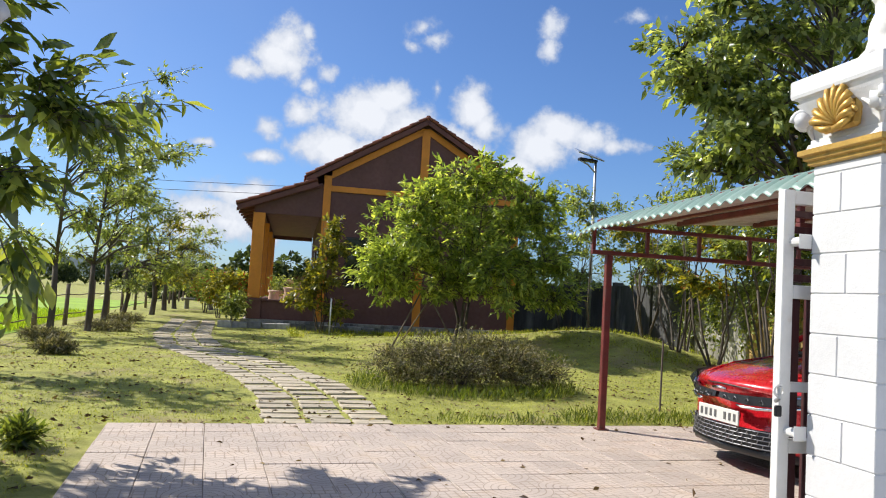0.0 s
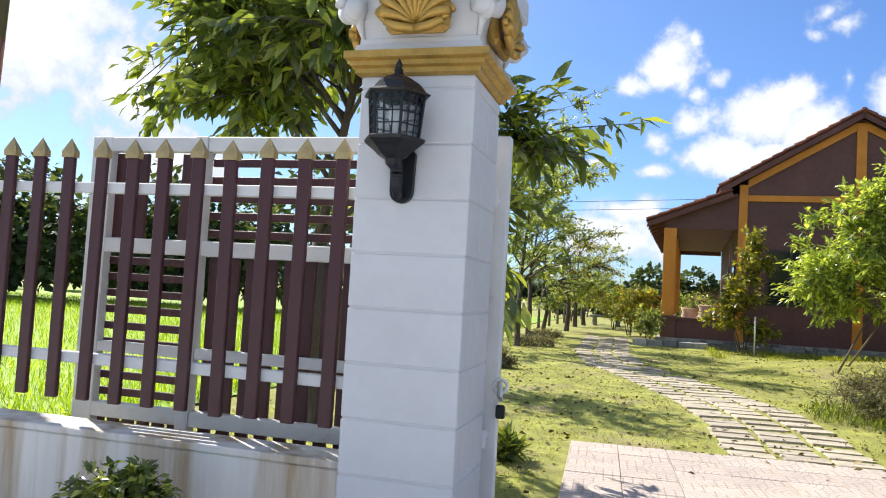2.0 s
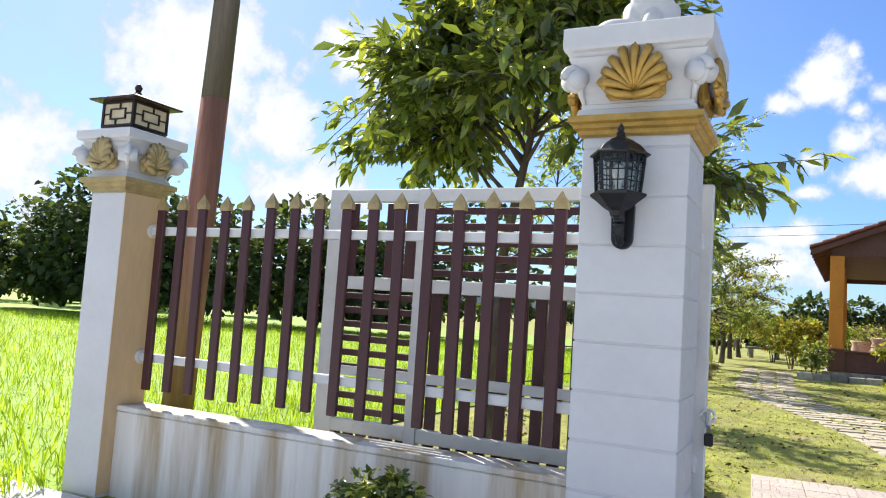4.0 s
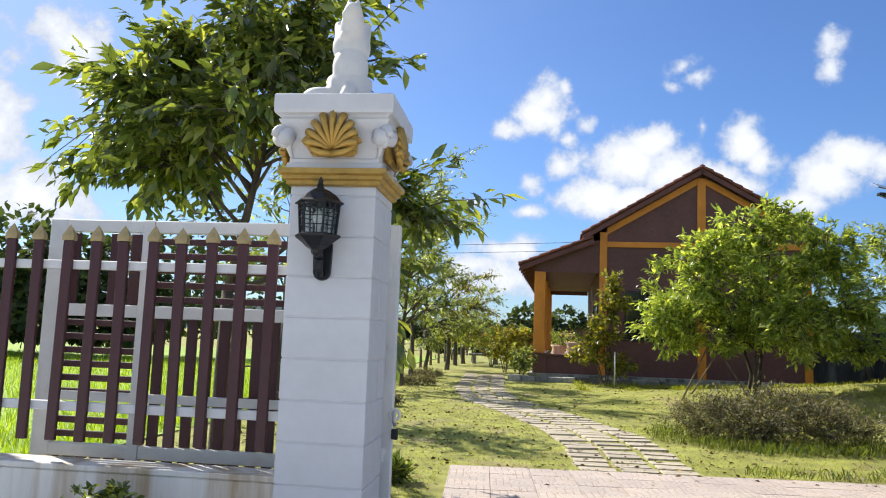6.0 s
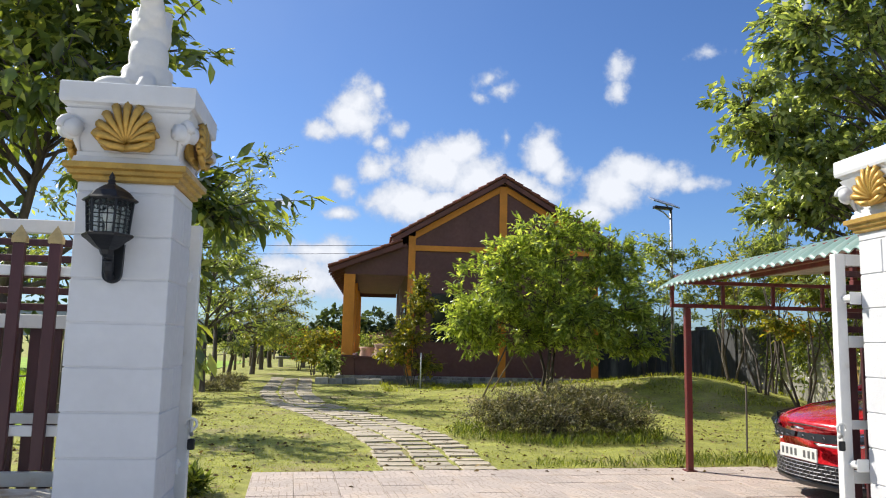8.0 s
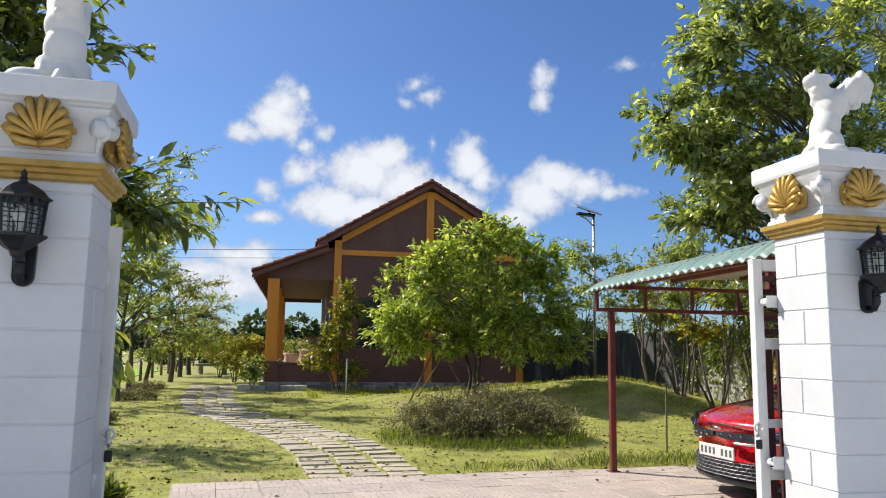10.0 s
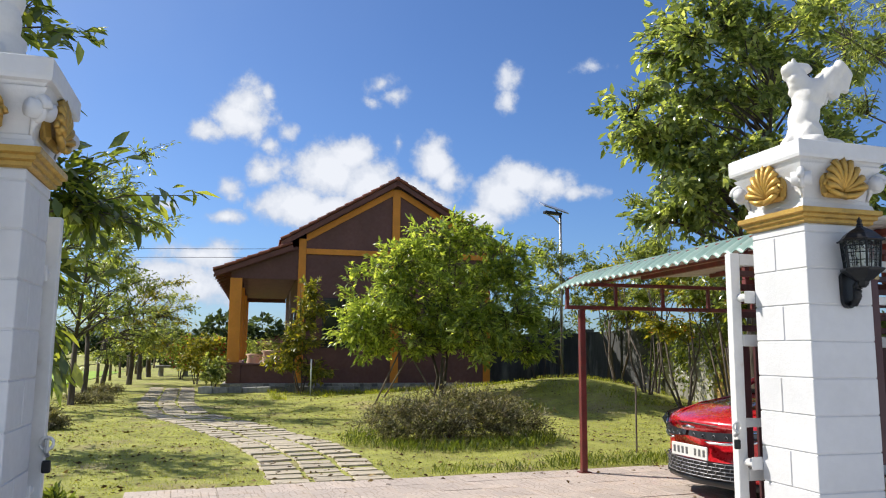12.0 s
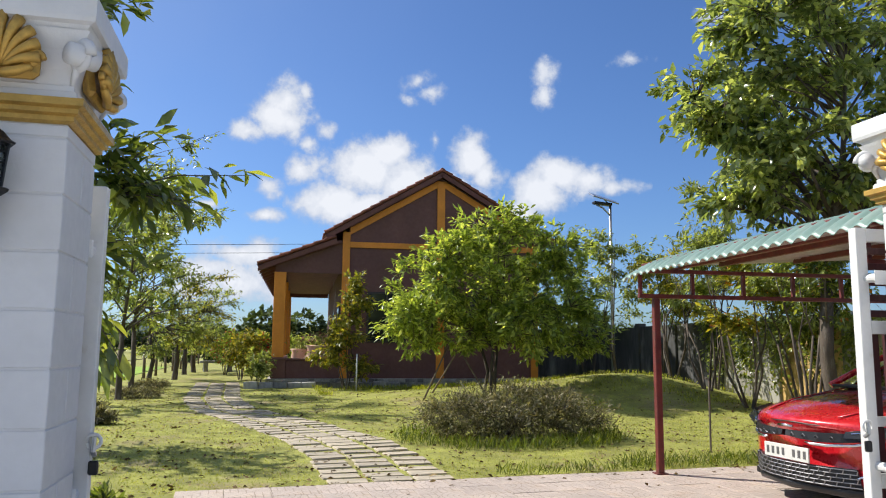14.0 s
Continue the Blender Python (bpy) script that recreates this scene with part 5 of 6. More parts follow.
        a = [bm.verts.new(p) for p in ((nose(0.50) + 0.0, s * 0.50, 0.632), (nose(0.64) - 0.005, s * 0.65, 0.66), (-0.33, s * 0.80, 0.705), (-0.58, s * 0.885, 0.745))]
        b = [bm.verts.new(p) for p in ((nose(0.50) + 0.02, s * 0.50, 0.585), (nose(0.64) + 0.02, s * 0.67, 0.59), (-0.28, s * 0.825, 0.635), (-0.52, s * 0.895, 0.70))]
        for k in range(3):
            bm.faces.new((a[k], a[k + 1], b[k + 1], b[k]))
        hl = part("headlight", bm, DARKGLASS, c, "dark lens headlight")
        so = hl.modifiers.new("depth", "SOLIDIFY")
        so.thickness, so.offset = 0.03, 0
        part("lamp_strip", tube([(nose(0.55) + 0.03, s * 0.55, 0.628), (nose(0.66) + 0.02, s * 0.68, 0.648), (-0.31, s * 0.825, 0.69)], 0.006, 6), CHROME, hl)
        part("bumper_blade", tube([(nose(0.60) - 0.0, s * 0.60, 0.35), (nose(0.68) - 0.01, s * 0.69, 0.29), (nose(0.72) - 0.02, s * 0.74, 0.21)], [0.02, 0.036, 0.03], 8), CARBLACK, c, "black bumper corner", True)
        part("blade_trim", tube([(nose(0.58) + 0.03, s * 0.57, 0.30), (nose(0.64) + 0.05, s * 0.67, 0.345)], 0.006, 5), CHROME, c)
        for xw in (-0.88, -3.55):
            wh = part("wheel", tube([(xw, s * 0.70, 0.32), (xw, s * 0.885, 0.32)], 0.225, 24), CARBLACK, c)
            part("tyre", lathe([(0.225, -0.1), (0.30, -0.105), (0.325, -0.07), (0.325, 0.07), (0.30, 0.105), (0.225, 0.1)], 32), TYRE, wh, m=pose(xw, s * 0.80, 0.325, 90, 0, 0), smooth=True)
            bm = lathe([(0.04, -0.012), (0.05, 0.012), (0.02, 0.02)], 12)
            for k in range(10):
                join(bm, box(0.04, 0.215, -0.016, 0.016, -0.008, 0.012, 0.003), pose(0, 0, 0, 0, 0, 36 * k))
            part("rim", bm, GALV, wh, "alloy rim", m=pose(xw, s * 0.895, 0.325, 90 if s < 0 else -90, 0, 0))
            part("wheel_arch", tube([(xw + 0.37 * math.cos(a), s * 0.878, 0.33 + 0.37 * math.sin(a)) for a in [i * math.pi / 12 for i in range(13)]], 0.03, 6), CARBLACK, c, smooth=True)
    # lower grille
    bm = bmesh.new()
    ys = (-0.58, -0.4, -0.2, 0, 0.2, 0.4, 0.58)
    up = [bm.verts.new((nose(y) + 0.004, y * 0.93, 0.362)) for y in ys]
    lo = [bm.verts.new((nose(y) - 0.004, y, 0.215)) for y in ys]
    for k in range(6):
        bm.faces.new((up[k], up[k + 1], lo[k + 1], lo[k]))
    low = part("lower_grille", bm, CARBLACK, c, "black lower grille with honeycomb bars")
    so = low.modifiers.new("depth", "SOLIDIFY")
    so.thickness, so.offset = 0.025, 0
    mesh_bar = material("satin_grille_bar", (0.30, 0.30, 0.31), 0.35, 0.6, vary=0.05)
    for k in range(5):
        z = 0.228 + k * 0.031
        part("grille_bar", tube([(nose(y) + 0.018, y * (1.02 - 0.02 * k), z) for y in ys], 0.0042, 5), mesh_bar, low)
        for q in range(14):
            y = -0.56 + (q + 0.5 * (k % 2)) * 0.083
            if k < 4 and abs(y) < 0.57:
                part("grille_bar", tube([(nose(y) + 0.018, y, z), (nose(y) + 0.018, y + 0.012, z + 0.031)], 0.0040, 5), mesh_bar, low)
    part("chin", tube([(nose(y) - 0.03, y, 0.185) for y in (-0.74, -0.45, 0, 0.45, 0.74)], 0.04, 8), CARBLACK, c, "black chin spoiler", True)
    pl = part("number_plate", box(0.0, 0.014, -0.26, 0.26, 0.37, 0.485, 0.004), PLATE, c, "white number plate")
    for k in range(8):
        if k == 3:
            continue
        y = 0.215 - k * 0.061
        part("bar", box(0.0145, 0.017, y - 0.014, y + 0.014, 0.398, 0.457), INK, pl)
    part("badge", tube([(0.004, 0.085, 0.640), (0.010, 0.0, 0.645), (0.004, -0.085, 0.640)], [0.010, 0.014, 0.010], 6), CHROME, c, "plain chrome badge", True)
    part("floor_pan", box(-4.2, -0.25, -0.72, 0.72, 0.15, 0.20), CARBLACK, c)
    return c


build_car()


# ---- trees and shrubs ----
tree("garden_tree", "round bright green garden tree on the grassy mound", (4.5, 16.6, ground_z(4.5, 16.6)), 0.95,
     [(0.2, 0.0, 2.4, 2.0, 1.7, 1.4), (-1.5, 0, 2.2, 1.1, 1.2, 0.9), (-2.0, -0.2, 1.4, 0.7, 0.8, 0.55), (1.5, 0.1, 2.3, 1.3, 1.3, 1.1), (0.1, 0, 3.75, 0.8, 0.9, 0.6), (1.0, 0, 3.65, 0.8, 0.9, 0.55), (-0.7, -0.4, 3.1, 0.9, 1.0, 0.55), (2.3, 0, 1.4, 0.6, 0.8, 0.6), (-1.2, -0.4, 1.0, 0.8, 0.7, 0.4), (2.0, 0, 3.1, 0.6, 0.7, 0.5), (-1.6, -0.4, 1.6, 1.0, 0.9, 0.6), (1.8, -0.3, 1.5, 1.0, 0.9, 0.7), (0.3, -0.9, 1.5, 1.2, 0.7, 0.6), (1.1, -0.7, 1.0, 0.9, 0.6, 0.35), (-0.4, -0.8, 1.2, 0.8, 0.6, 0.4)],
     2500, 11, 0.165, LEAF_MAIN, seed=3, radius=0.075, stems=3, limbs=60, twig_len=0.24, width=0.34, droop=0.0, shell=0.5, clump=(480, 0.16))
tree("shade_tree", "shade tree with long glossy dark leaves behind the gate leaf", (-3.3, 6.6, 0), 1.6,
     [(0, 0, 3.5, 1.4, 1.3, 0.95), (-1.15, 0, 2.95, 0.7, 0.8, 0.3), (-0.7, 0, 3.7, 0.8, 0.9, 0.5), (0.85, 0, 3.25, 0.65, 0.9, 0.5), (0.2, 0, 4.5, 1.2, 1.1, 0.8), (1.75, 0, 2.6, 0.5, 0.5, 0.2), (1.4, 0, 2.9, 0.5, 0.5, 0.3), (1.75, -0.2, 1.35, 0.28, 0.3, 0.18), (1.6, -0.2, 1.95, 0.3, 0.3, 0.22)],
     820, 12, 0.20, LEAF_DARK, seed=5, radius=0.085, limbs=40, twig_len=0.36, width=0.36, droop=0.45, shell=0.4, clump=(110, 0.25))
tree("big_tree", "tall spreading tree with glossy green leaves behind the carport", (8.9, 11.2, 0), 2.6,
     [(0, 0, 5.0, 2.2, 2.0, 1.7), (-1.6, 0, 4.3, 1.0, 1.2, 0.9), (1.5, 0, 4.2, 1.6, 1.5, 1.2), (-0.3, 0, 6.6, 1.7, 1.7, 1.3), (-1.9, 0, 5.6, 0.9, 1.0, 0.8), (-1.1, 0, 7.6, 1.0, 1.0, 0.8), (-2.3, 0, 5.0, 0.5, 0.6, 0.4), (1.4, 0, 7.0, 1.6, 1.5, 1.3)],
     2000, 12, 0.19, LEAF_BIG, seed=8, radius=0.14, limbs=80, twig_len=0.36, width=0.44, droop=0.4, shell=0.5, clump=(270, 0.21))
bx, by = 2.85, 10.1
tree("shrub_mound", "low dusty grey-green sprawling shrub on the lawn", (bx, by, ground_z(bx, by)), 0.10,
     [(0, 0, 0.30, 1.3, 0.8, 0.46), (-0.7, 0, 0.24, 0.78, 0.65, 0.38), (0.85, 0.05, 0.24, 0.8, 0.7, 0.38), (0.1, 0.1, 0.5, 0.75, 0.5, 0.30)],
     1300, 16, 0.055, LEAF_SHRUB, seed=11, radius=0.03, stems=7, limbs=60, twig_len=0.25, width=0.3, droop=-0.3, category="shrub")

tree("garden_tree", "leafy young tree beside the lawn, behind the gate leaf", (-4.4, 11.6, ground_z(-4.4, 11.6)), 1.5,
     [(0, 0, 2.6, 1.1, 1.1, 0.5), (0.3, 0, 3.5, 1.0, 1.0, 0.5), (-0.4, 0.2, 4.3, 0.9, 0.9, 0.5), (0.7, -0.2, 2.0, 0.7, 0.7, 0.3)], 260, 9, 0.15, LEAF_GREY, seed=29, radius=0.06, limbs=24, twig_len=0.32, width=0.36, droop=0.2, shell=0.2, clump=(40, 0.26))
ROW = ((-4.02, 17.2, 5.6, 31), (-3.56, 18.5, 5.0, 32), (-3.72, 21.0, 5.4, 33), (-3.66, 23.3, 4.4, 34), (-3.30, 26.7, 4.1, 35), (-3.47, 31.5, 4.0, 36), (-3.3, 33.5, 4.0, 37), (-3.1, 36.5, 4.2, 38))
for k, (x, y, h, s) in enumerate(ROW):
    rk = random.Random(s)
    lobes = [(rk.uniform(-0.6, 1.3), rk.uniform(-0.6, 0.6), h * f, rk.uniform(0.55, 1.0), 0.8, h * 0.055) for f in ((0.34, 0.44, 0.54, 0.62, 0.70, 0.78, 0.86) if k < 3 else (0.22, 0.30, 0.38, 0.48, 0.58, 0.70, 0.82))]
    if k == 0:
        lobes += [(1.6, 0, 5.1, 0.45, 0.3, 0.2), (1.1, 0, 4.6, 0.4, 0.3, 0.2), (1.9, 0, 5.6, 0.25, 0.2, 0.25)]
    if k == 4:
        lobes = [(0.3, 0, 1.3, 1.1, 1.0, 0.5), (0.9, 0, 2.2, 1.0, 1.0, 0.35), (0.2, 0, 2.9, 1.1, 1.0, 0.3), (1.0, 0, 3.4, 0.9, 0.9, 0.25), (-0.5, 0, 2.0, 0.9, 0.9, 0.4)]
    tree("garden_tree", "slender young tree with airy foliage by the wire fence", (x, y, ground_z(x, y)), h * 0.3,
         lobes, 420 if k < 5 else 260, 9, 0.13, (LEAF_GREY, LEAF_GREY, LEAF_GREY, LEAF_GREY, LEAF_YELLOW, LEAF_GREY, LEAF_GREY, LEAF_GREY)[k], seed=s, radius=0.075 if k < 4 else 0.10, limbs=30, twig_len=0.30, width=0.36, droop=0.2, group="row of young trees", shell=0.2, clump=(58, 0.20))

for x, y, h, s, mat in ((8.8, 19.0, 4.3, 41, LEAF_GREY), (9.9, 18.6, 4.0, 42, LEAF_GREY), (9.8, 16.0, 5.0, 43, LEAF_GREY), (9.3, 22.0, 4.0, 44, LEAF_GREY)):
    tree("garden_tree", "slender young tree with sparse foliage by the boundary wall", (x, y, ground_z(x, y)), h * 0.4,
         [(0, 0, h * 0.7, 0.6, 0.6, h * 0.2), (0.4, 0, h * 0.5, 0.6, 0.6, h * 0.12), (-0.4, 0.1, h * 0.86, 0.5, 0.5, h * 0.12)],
         240, 10, 0.13, mat, seed=s, radius=0.045, stems=2, limbs=20, twig_len=0.3, width=0.36, group="young trees by the wall", clump=(36, 0.2))

for x, y, h, s, mat in ((9.0, 13.6, 3.0, 51, LEAF_YELLOW), (8.6, 11.4, 3.1, 52, LEAF_DARK), (9.5, 12.7, 3.0, 53, LEAF_GREY), (9.4, 17.2, 3.0, 54, LEAF_YELLOW), (9.2, 15.4, 3.4, 55, LEAF_GREY)):
    rk = random.Random(s)
    tree("shrub", "tall many-stemmed shrub by the carport and boundary wall", (x, y, ground_z(x, y)), h * 0.5,
         [(rk.uniform(-0.6, 0.6), rk.uniform(-0.4, 0.4), h * f, rk.uniform(0.5, 0.85), 0.6, h * 0.09) for f in (0.58, 0.68, 0.76, 0.84, 0.92, 1.0)],
         260, 10, 0.15, mat, seed=s, radius=0.045, stems=5, limbs=26, twig_len=0.3, width=0.34, category="shrub", shell=0.2, clump=(34, 0.18),
         extra=(LEAF_ORANGE, 0.03, 0.10, "orange young leaves", "orange_foliage") if s in (51, 52) else None)

tree("shrub", "leafy shrub with yellowing leaves in front of the house wall", (1.75, 20.9, ground_z(1.75, 20.9)), 0.7,
     [(0, 0, 1.5, 0.7, 0.6, 0.6), (0.25, 0, 2.4, 0.6, 0.5, 0.5), (0.3, 0, 3.0, 0.4, 0.4, 0.35), (-0.5, 0, 0.9, 0.6, 0.5, 0.4), (0.4, 0, 0.6, 0.6, 0.5, 0.35)], 280, 12, 0.15, LEAF_YELLOW, seed=61, radius=0.035, stems=4, limbs=20, twig_len=0.3, category="shrub")
tree("shrub", "small green shrub by the house corner", (-0.55, 22.0, 0.1), 0.3,
     [(0, 0, 0.6, 0.45, 0.4, 0.45)], 110, 11, 0.11, LEAF_GREY, seed=62, radius=0.02, stems=4, limbs=10, twig_len=0.2, category="shrub")
tree("shrub", "small clipped shrub in front of the low wall", (-2.40, 3.08, 0.0), 0.22,
     [(0, 0, 0.36, 0.25, 0.18, 0.15), (0.08, 0, 0.43, 0.15, 0.13, 0.09)], 160, 11, 0.055, LEAF_DARK, seed=63, radius=0.02, stems=4, limbs=14, twig_len=0.1, category="shrub")
for k, (x, y, s) in enumerate(((-1.9, 31.0, 71), (-1.2, 34.5, 72), (-0.9, 30.0, 73), (-1.2, 27.0, 74), (0.4, 37.5, 75))):
    tree("shrub", "flowering shrub at the end of the garden path", (x, y, ground_z(x, y)), 0.4,
         [(0, 0, 0.9, 0.75, 0.7, 0.6), (0.2, 0, 1.4, 0.55, 0.5, 0.4)], 160, 11, 0.14, LEAF_YELLOW if k % 2 else LEAF_MAIN, seed=s, radius=0.03, stems=5, limbs=12, twig_len=0.25, category="shrub",
         extra=(LEAF_RED, 0.12, 0.11, "red flowers", "blossom") if k < 3 else None, group="flowering shrubs")

tree("feathery_tree", "tall tree with fine feathery leaves beyond the boundary wall", (10.6, 8.6, 0), 3.2,
     [(-1.5, 0, 6.0, 0.9, 0.8, 0.4), (-0.9, 0, 6.8, 1.0, 0.9, 0.5), (0.3, 0, 6.2, 1.2, 1.2, 0.5), (-1.8, 0, 5.2, 0.5, 0.5, 0.25)], 260, 16, 0.12, LEAF_GREY, seed=67, radius=0.12, limbs=18, twig_len=0.6, width=0.2, droop=0.5, shell=0.2)

# creepers hanging over the boundary wall
rc = np.random.default_rng(64)
wm = pose(10.3, 11.0, 0, 0, 0, -1.0)
for k in range(7):
    y0 = -1.2 + k * 1.15
    pc, pd = [], []
    for q in range(900):
        f = rc.uniform(0, 1) ** 1.4
        p = wm @ Vector((-0.10 - rc.uniform(0, 0.12), y0 + rc.normal(0, 0.34 * (1 - 0.5 * f)), 1.95 - f * rc.uniform(0.5, 1.7)))
        pc.append(tuple(p))
        pd.append((-0.5, -0.2, -0.5))
    cr = leaf_cloud("creeper", pc, pd, 0.10, LEAF_DARK if k % 2 else LEAF_GREY, None, 0.6, 640 + k, 0.5)
    tagged(cr, "leafy creeper hanging down the boundary wall", "creeper", "creepers on the wall", "stuff")

# far woods
def build_woods():
    rng = np.random.default_rng(77)
    cs, ds = [], []
    spots = [(-34 - 3.2 * i + rng.uniform(-1.5, 1.5), 34 + rng.uniform(-4, 10) - 0.15 * i * i, rng.uniform(3.4, 7.5)) for i in range(9)]
    spots += [(-6 + i * 2.7, 50 + rng.uniform(0, 8), rng.uniform(2.2, 3.8)) for i in range(18)]
    spots += [(-50 + i * 3.2, 120 + rng.uniform(0, 12), rng.uniform(2.5, 5.0)) for i in range(16)]
    spots += [(-15 - i * 1.9, 27 - 0.5 * i + rng.uniform(0, 4), rng.uniform(4.5, 7.5)) for i in range(12)]
    for x, y, h in spots:
        n = 1500
        d = rng.normal(0, 1, (n, 3))
        d /= np.linalg.norm(d, axis=1)[:, None]
        lob = np.array([[0, 0, h * 0.62, h * 0.34, h * 0.34, h * 0.36], [h * 0.2, 0, h * 0.4, h * 0.3, h * 0.3, h * 0.3], [-h * 0.22, 0, h * 0.42, h * 0.28, h * 0.3, h * 0.32]])[rng.integers(0, 3, n)]
        cs.append(np.array([x, y, 0]) + lob[:, :3] + d * lob[:, 3:] * rng.uniform(0.75, 1.08, n)[:, None])
        ds.append(d)
    ob = leaf_cloud("far_woods", np.concatenate(cs), np.concatenate(ds), 0.42, LEAF_FAR, None, 0.7, 5, 0.2)
    return tagged(ob, "dark green woods beyond the fields", "woods", kind="stuff")


build_woods()
hill = bmesh.new()
pts = []
for k in range(61):
    a = radians(-75 + 150 * k / 60)
    r = 900
    pts.append((r * math.sin(a), r * math.cos(a), 14 + 16 * abs(noise.noise((k * 0.17, 2.3, 0))) + 22 * math.exp(-((math.degrees(a) + 24) / 9) ** 2)))
lo = [hill.verts.new((x, y, -2)) for x, y, z in pts]
up = [hill.verts.new((x * 1.06, y * 1.06, z)) for x, y, z in pts]
for k in range(60):
    hill.faces.new((lo[k], lo[k + 1], up[k + 1], up[k]))
tagged(part("hills", hill, material("hazy_hill_woods", (0.10, 0.15, 0.16), 0.95, vary=0.2, scale=0.02), smooth=True), "hazy blue-green wooded hills on the horizon", "hills", kind="structure")


# ---- poles and wire fence ----
def build_pole(x, y, h):
    t = thing("utility_pole", "tall weathered wooden utility pole beside the rice field", "utility pole", Matrix.Translation((x, y, -0.1)))
    part("lower_shaft", tube([(0, 0, 0), (0.13, 0, 3.3)], [0.155, 0.138], 14), WOODPOLE, t, "reddish stained lower shaft", True)
    part("upper_shaft", tube([(0.13, 0, 3.301), (0.32, 0, h)], [0.137, 0.10], 14), POLETOP, t, "grey upper shaft", True)
    return t


build_pole(-6.2, 5.6, 8.0)
for k, (x0, y0, z0, x1, y1, z1) in enumerate(((-60, 42, 7.4, 14, 37, 6.9), (-60, 42, 6.9, 14, 37, 6.5))):
    pts = [(x0 + (x1 - x0) * f, y0 + (y1 - y0) * f, z0 + (z1 - z0) * f - 1.3 * 4 * f * (1 - f)) for f in [i / 16 for i in range(17)]]
    tagged(part("cable", tube(pts, 0.012, 4), BLACKIRON), "thin black overhead cable", "cable", "overhead cables")


def build_wire_fence():
    f = thing("wire_fence", "low fence of old wooden posts and rails along the rice field", "fence")
    rng = random.Random(2)
    ys = [9.5 + 2.6 * k for k in range(16)]
    for y in ys:
        x = -4.35 + rng.uniform(-0.05, 0.05)
        hgt = rng.uniform(0.95, 1.15)
        part("post", tube([(x, y, -0.1), (x + rng.uniform(-0.03, 0.03), y, hgt)], [0.055, 0.045], 8), POSTWOOD, f, smooth=True)
    for z in (0.32, 0.78):
        for a, b in zip(ys, ys[1:]):
            part("rail", tube([(-4.35, a, z), (-4.35, (a + b) / 2, z - 0.03), (-4.35, b, z)], 0.013, 6), POSTWOOD, f)
    return f


build_wire_fence()
pole = thing("steel_rod", "thin dark steel rod standing in the lawn", "rod", Matrix.Translation((4.99, 8.75, 0)))
part("rod", tube([(0, 0, -0.05), (0.01, 0, 0.86)], 0.012, 6), POLETOP, pole)
part("hook", tube([(0.01, 0, 0.86), (-0.02, 0, 0.90), (-0.05, 0, 0.885)], 0.010, 6), POLETOP, pole)


# ---- lawn blades, rice, fallen leaves ----
def scatter(name, n, x0, x1, y0, y1, size, mat, label, category, seed, width, droop, keep, zoff=0.0, spread=0.35, up=1.0, flat=0.7):
    rng = np.random.default_rng(seed)
    x, y = rng.uniform(x0, x1, n), y0 + (y1 - y0) * rng.uniform(0, 1, n) ** 1.5
    ok = np.array([keep(a, b) for a, b in zip(x, y)])
    x, y = x[ok], y[ok]
    z = np.array([ground_z(a, b) for a, b in zip(x, y)]) + zoff
    d = np.tile([0.0, 0.0, up], (len(x), 1))
    return tagged(leaf_cloud(name, np.stack([x, y, z], 1), d, size, mat, None, width, seed, droop, spread=spread, flat=flat), label, category, kind="stuff")


def on_path(x, y):
    for s in (0.3, 1.3, 2.3, 3.3, 4.5, 6, 7.5, 9):
        c = path_centre(s)
        if math.hypot(x - c[0], (y - c[1])) < 0.66:
            return True
    return False


def lawn_keep(x, y):
    if y < 7.35 + 0.063 * (x + 1.1) and x > -1.15:
        return False
    if on_path(x, y):
        return random.random() < 0.12
    return noise.noise((x * 0.7, y * 0.7, 0.0)) > -0.28 or random.random() < 0.3


scatter("lawn_grass", 200000, -4.3, 9.8, 4.0, 21.5, 0.024, GRASSBLADE, "short yellow-green lawn grass", "grass", 91, 0.24, 0.0, lawn_keep, spread=0.8)
scatter("fallen_leaves", 8500, -4.3, 9.5, 3.9, 21.0, 0.060, LEAF_DRY, "scattered dry fallen leaves on lawn and path", "fallen leaves", 92, 0.5, 0.0, lambda x, y: y > 7.3 or x < -1.1 or random.random() < 0.07, 0.012, 1.2, 0.05, 0.12)


scatter("tall_grass", 9000, 0.9, 10.0, 18.6, 22.0, 0.13, GRASSBLADE, "tufts of taller grass along the house front", "grass", 96, 0.09, 0.0, lambda x, y: noise.noise((x * 0.9, y * 0.9, 7.0)) > -0.05, spread=0.4)
scatter("mound_grass", 4000, 5.6, 10.2, 14.0, 20.0, 0.11, GRASSBLADE, "longer grass on the mound", "grass", 97, 0.09, 0.0, lambda x, y: noise.noise((x * 0.8, y * 0.8, 3.0)) > 0.02, spread=0.4)


scatter("edge_grass", 7000, 1.9, 9.6, 7.5, 8.4, 0.13, LONGGRASS, "taller dark green grass along the paving edge", "grass", 99, 0.07, 0.0,
        lambda x, y: y > 7.36 + 0.063 * (x + 1.1) and y < 7.62 + 0.063 * (x + 1.1) + 0.3 * (x > 3.4) + 0.25 * noise.noise((x * 2, y * 2, 5.0)), spread=0.45)
scatter("shrub_grass", 5200, 1.3, 4.6, 8.9, 11.2, 0.15, LONGGRASS, "long green grass round the sprawling shrub", "grass", 98, 0.07, 0.0,
        lambda x, y: 0.55 < ((x - 2.85) / 1.45) ** 2 + ((y - 10.1) / 0.95) ** 2 < 1.25 + 0.3 * noise.noise((x * 3, y * 3, 1.0)), spread=0.35)


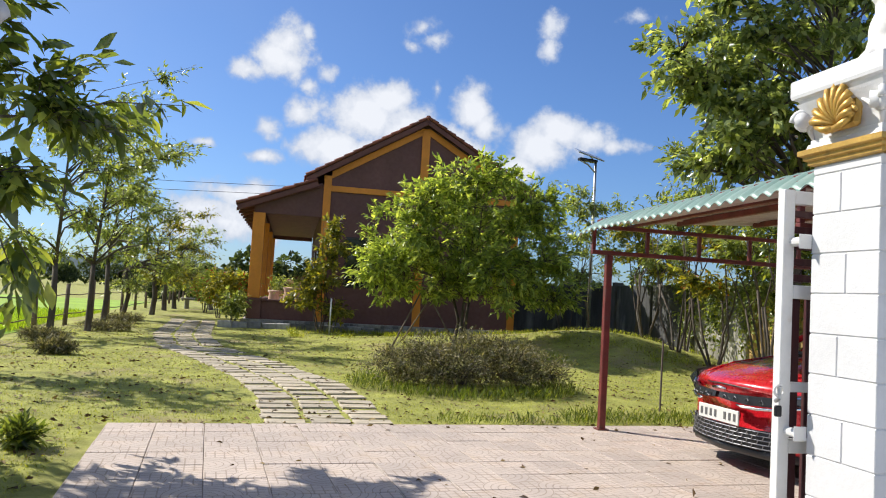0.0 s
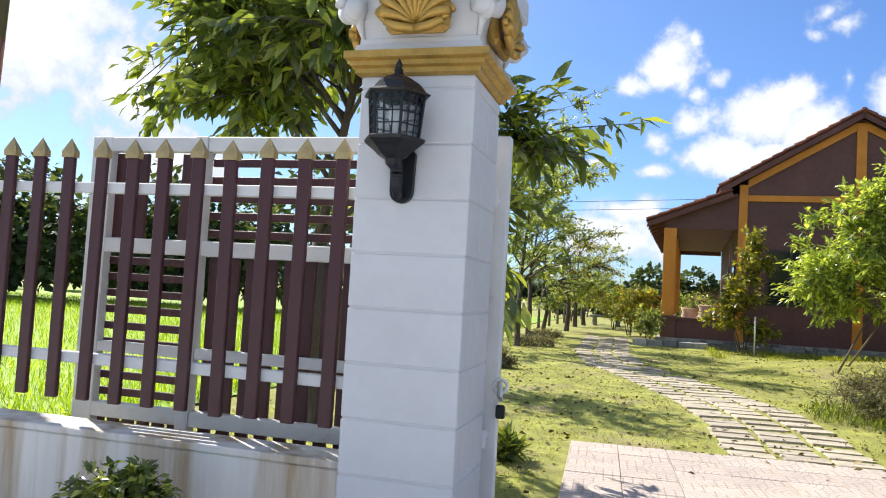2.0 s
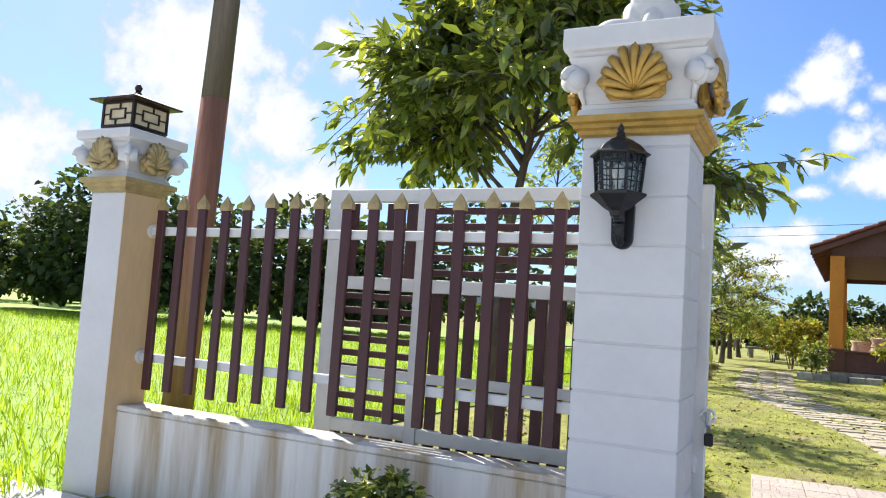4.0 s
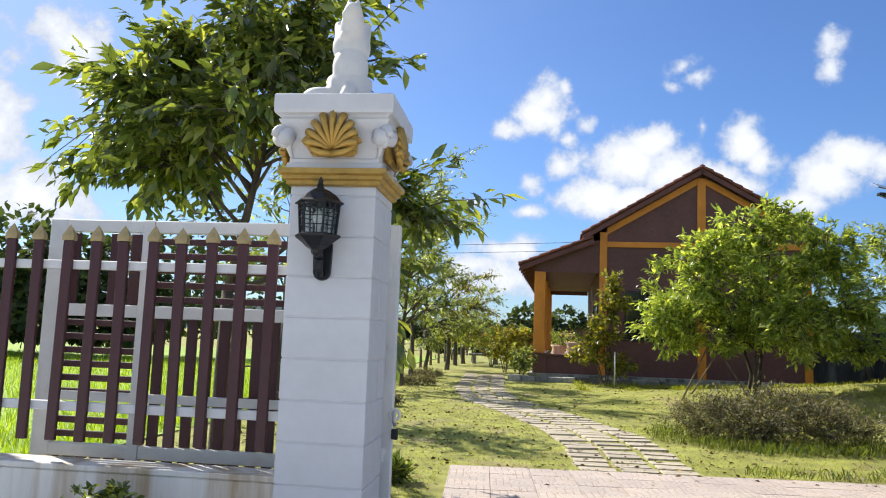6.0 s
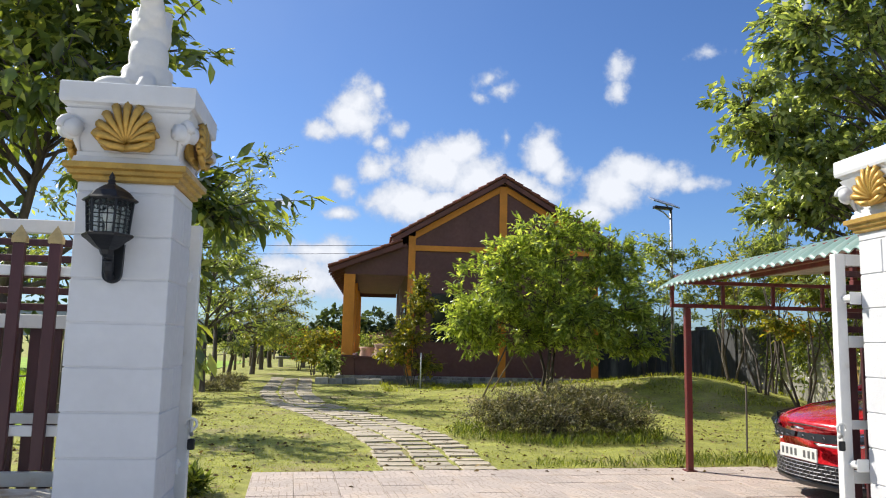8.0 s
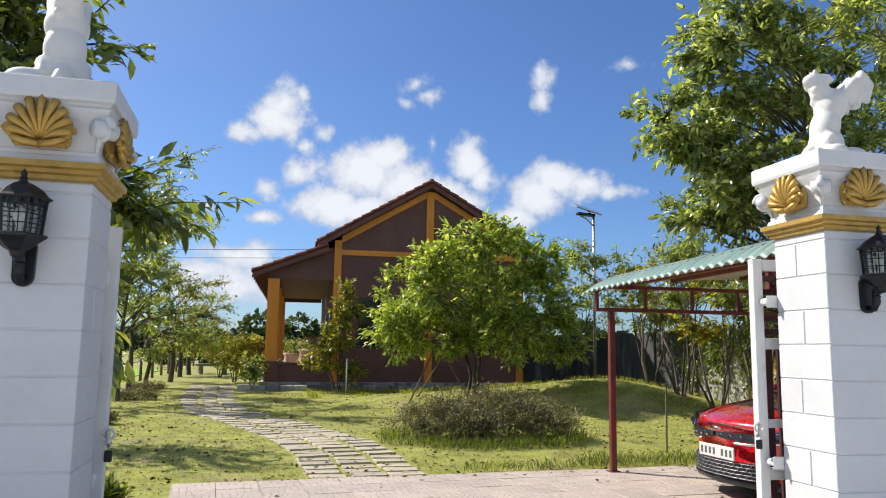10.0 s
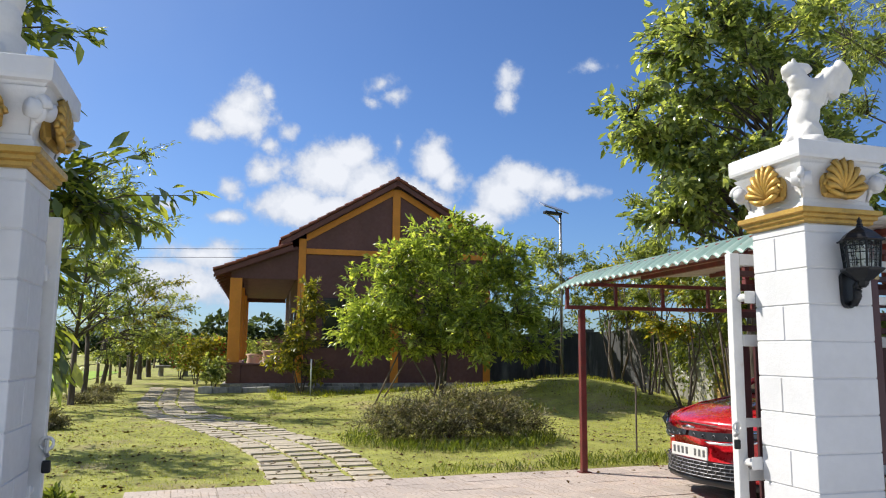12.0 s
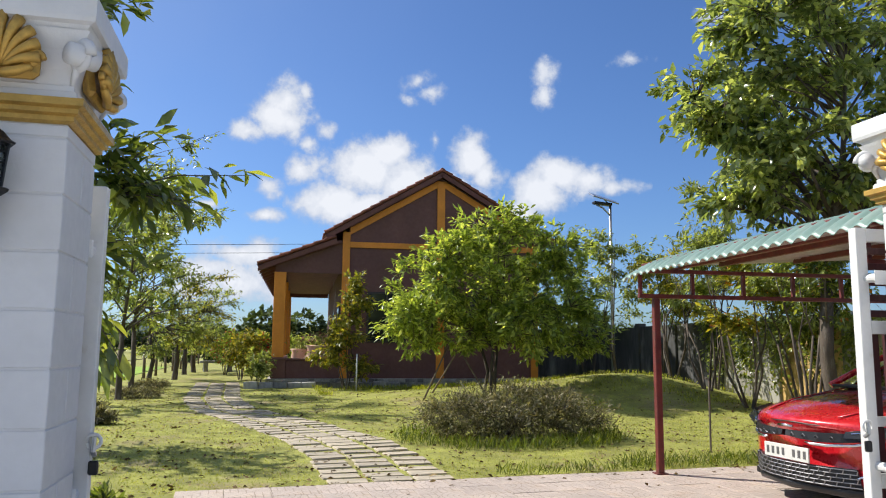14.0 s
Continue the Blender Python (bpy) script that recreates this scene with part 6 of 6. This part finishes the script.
rngr = np.random.default_rng(95)
rx = -4.85 - 25 * rngr.uniform(0, 1, 60000) ** 1.6
ry = rngr.uniform(2.0, 28.0, 60000)
tagged(leaf_cloud("rice_plants", np.stack([rx, ry, np.full(60000, -0.02)], 1), np.tile([0, 0, 1.0], (60000, 1)), 0.17, RICEBLADE, None, 0.08, 95, 0.0, spread=0.22), "dense bright green young rice plants", "rice", kind="stuff")

# dry brush round the trunks, weeds by the gate post
for k, (x, y, w) in enumerate(((-3.7, 15.6, 0.55), (-3.2, 18.9, 0.7), (-3.3, 21.4, 0.6), (-3.0, 13.4, 0.4))):
    tree("dry_brush", "low heap of dry grey brushwood and weeds by a trunk", (x, y, ground_z(x, y)), 0.05,
         [(0, 0, 0.12, w, w * 0.6, 0.16)], 260, 8, 0.09, LEAF_SHRUB, seed=110 + k, radius=0.015, stems=4, limbs=14, twig_len=0.2, width=0.2, droop=-0.2, category="brush", group="dry brush")
for k, (x, y, h) in enumerate(((-1.75, 5.7, 0.24), (-1.5, 6.3, 0.16), (-2.3, 7.2, 0.15))):
    tree("weed", "small green weed growing in the lawn edge", (x, y, ground_z(x, y)), 0.04,
         [(0, 0, h * 0.6, h, h, h * 0.6)], 60, 7, 0.12, LEAF_DARK, seed=120 + k, radius=0.012, stems=3, limbs=8, twig_len=0.08, width=0.22, droop=-0.4, category="weed", group="weeds")

# neighbouring house seen far behind the porch
nh = thing("neighbour_house", "far small house with a red tile hip roof", "house", pose(3.4, 52.0, 0.0, 0, 0, 8))
part("wall", box(-2.2, 2.2, -1.7, 1.7, -0.2, 1.5), HOUSEBROWN, nh)
part("roof", lathe([(2.4, 1.5), (2.4, 1.56), (0.3, 2.35)], square=True), TILE, nh)
part("window", box(-1.2, -0.3, -1.74, -1.701, 0.6, 1.3), DARKGLASS, nh)
part("door", box(0.6, 1.3, -1.74, -1.701, -0.1, 1.4), SOFFIT, nh)

# stakes that prop the garden tree
for k, (x0, y0, x1, y1, h) in enumerate(((2.9, 16.2, 3.6, 16.5, 1.25), (3.3, 17.2, 3.9, 16.6, 1.15), (4.3, 15.9, 3.7, 16.4, 1.1))):
    st = part("stake", tube([(x0, y0, ground_z(x0, y0) - 0.05), (x1, y1, ground_z(x1, y1) + h)], [0.022, 0.016], 6), POSTWOOD, smooth=True)
    tagged(st, "thin wooden stake propping the garden tree", "stake", "tree stakes")
st = part("stake", tube([(1.95, 20.2, ground_z(1.95, 20.2) - 0.05), (1.95, 20.2, ground_z(1.95, 20.2) + 0.95)], 0.02, 6), GATEWHITE, smooth=True)
tagged(st, "thin white stake in front of the house", "stake", "tree stakes")
bn = thing("stone_bench", "low grey stone bench at the end of the path", "bench", pose(-2.4, 34.5, ground_z(-2.4, 34.5), 0, 0, 8))
part("seat", box(-0.75, 0.75, -0.2, 0.2, 0.36, 0.46, 0.02, 2), STONE, bn)
for s in (-0.5, 0.5):
    part("leg", box(s - 0.09, s + 0.09, -0.17, 0.17, -0.05, 0.359, 0.01), STONE, bn)

# the many small pieces of the ground last
build_pavement()
build_path()
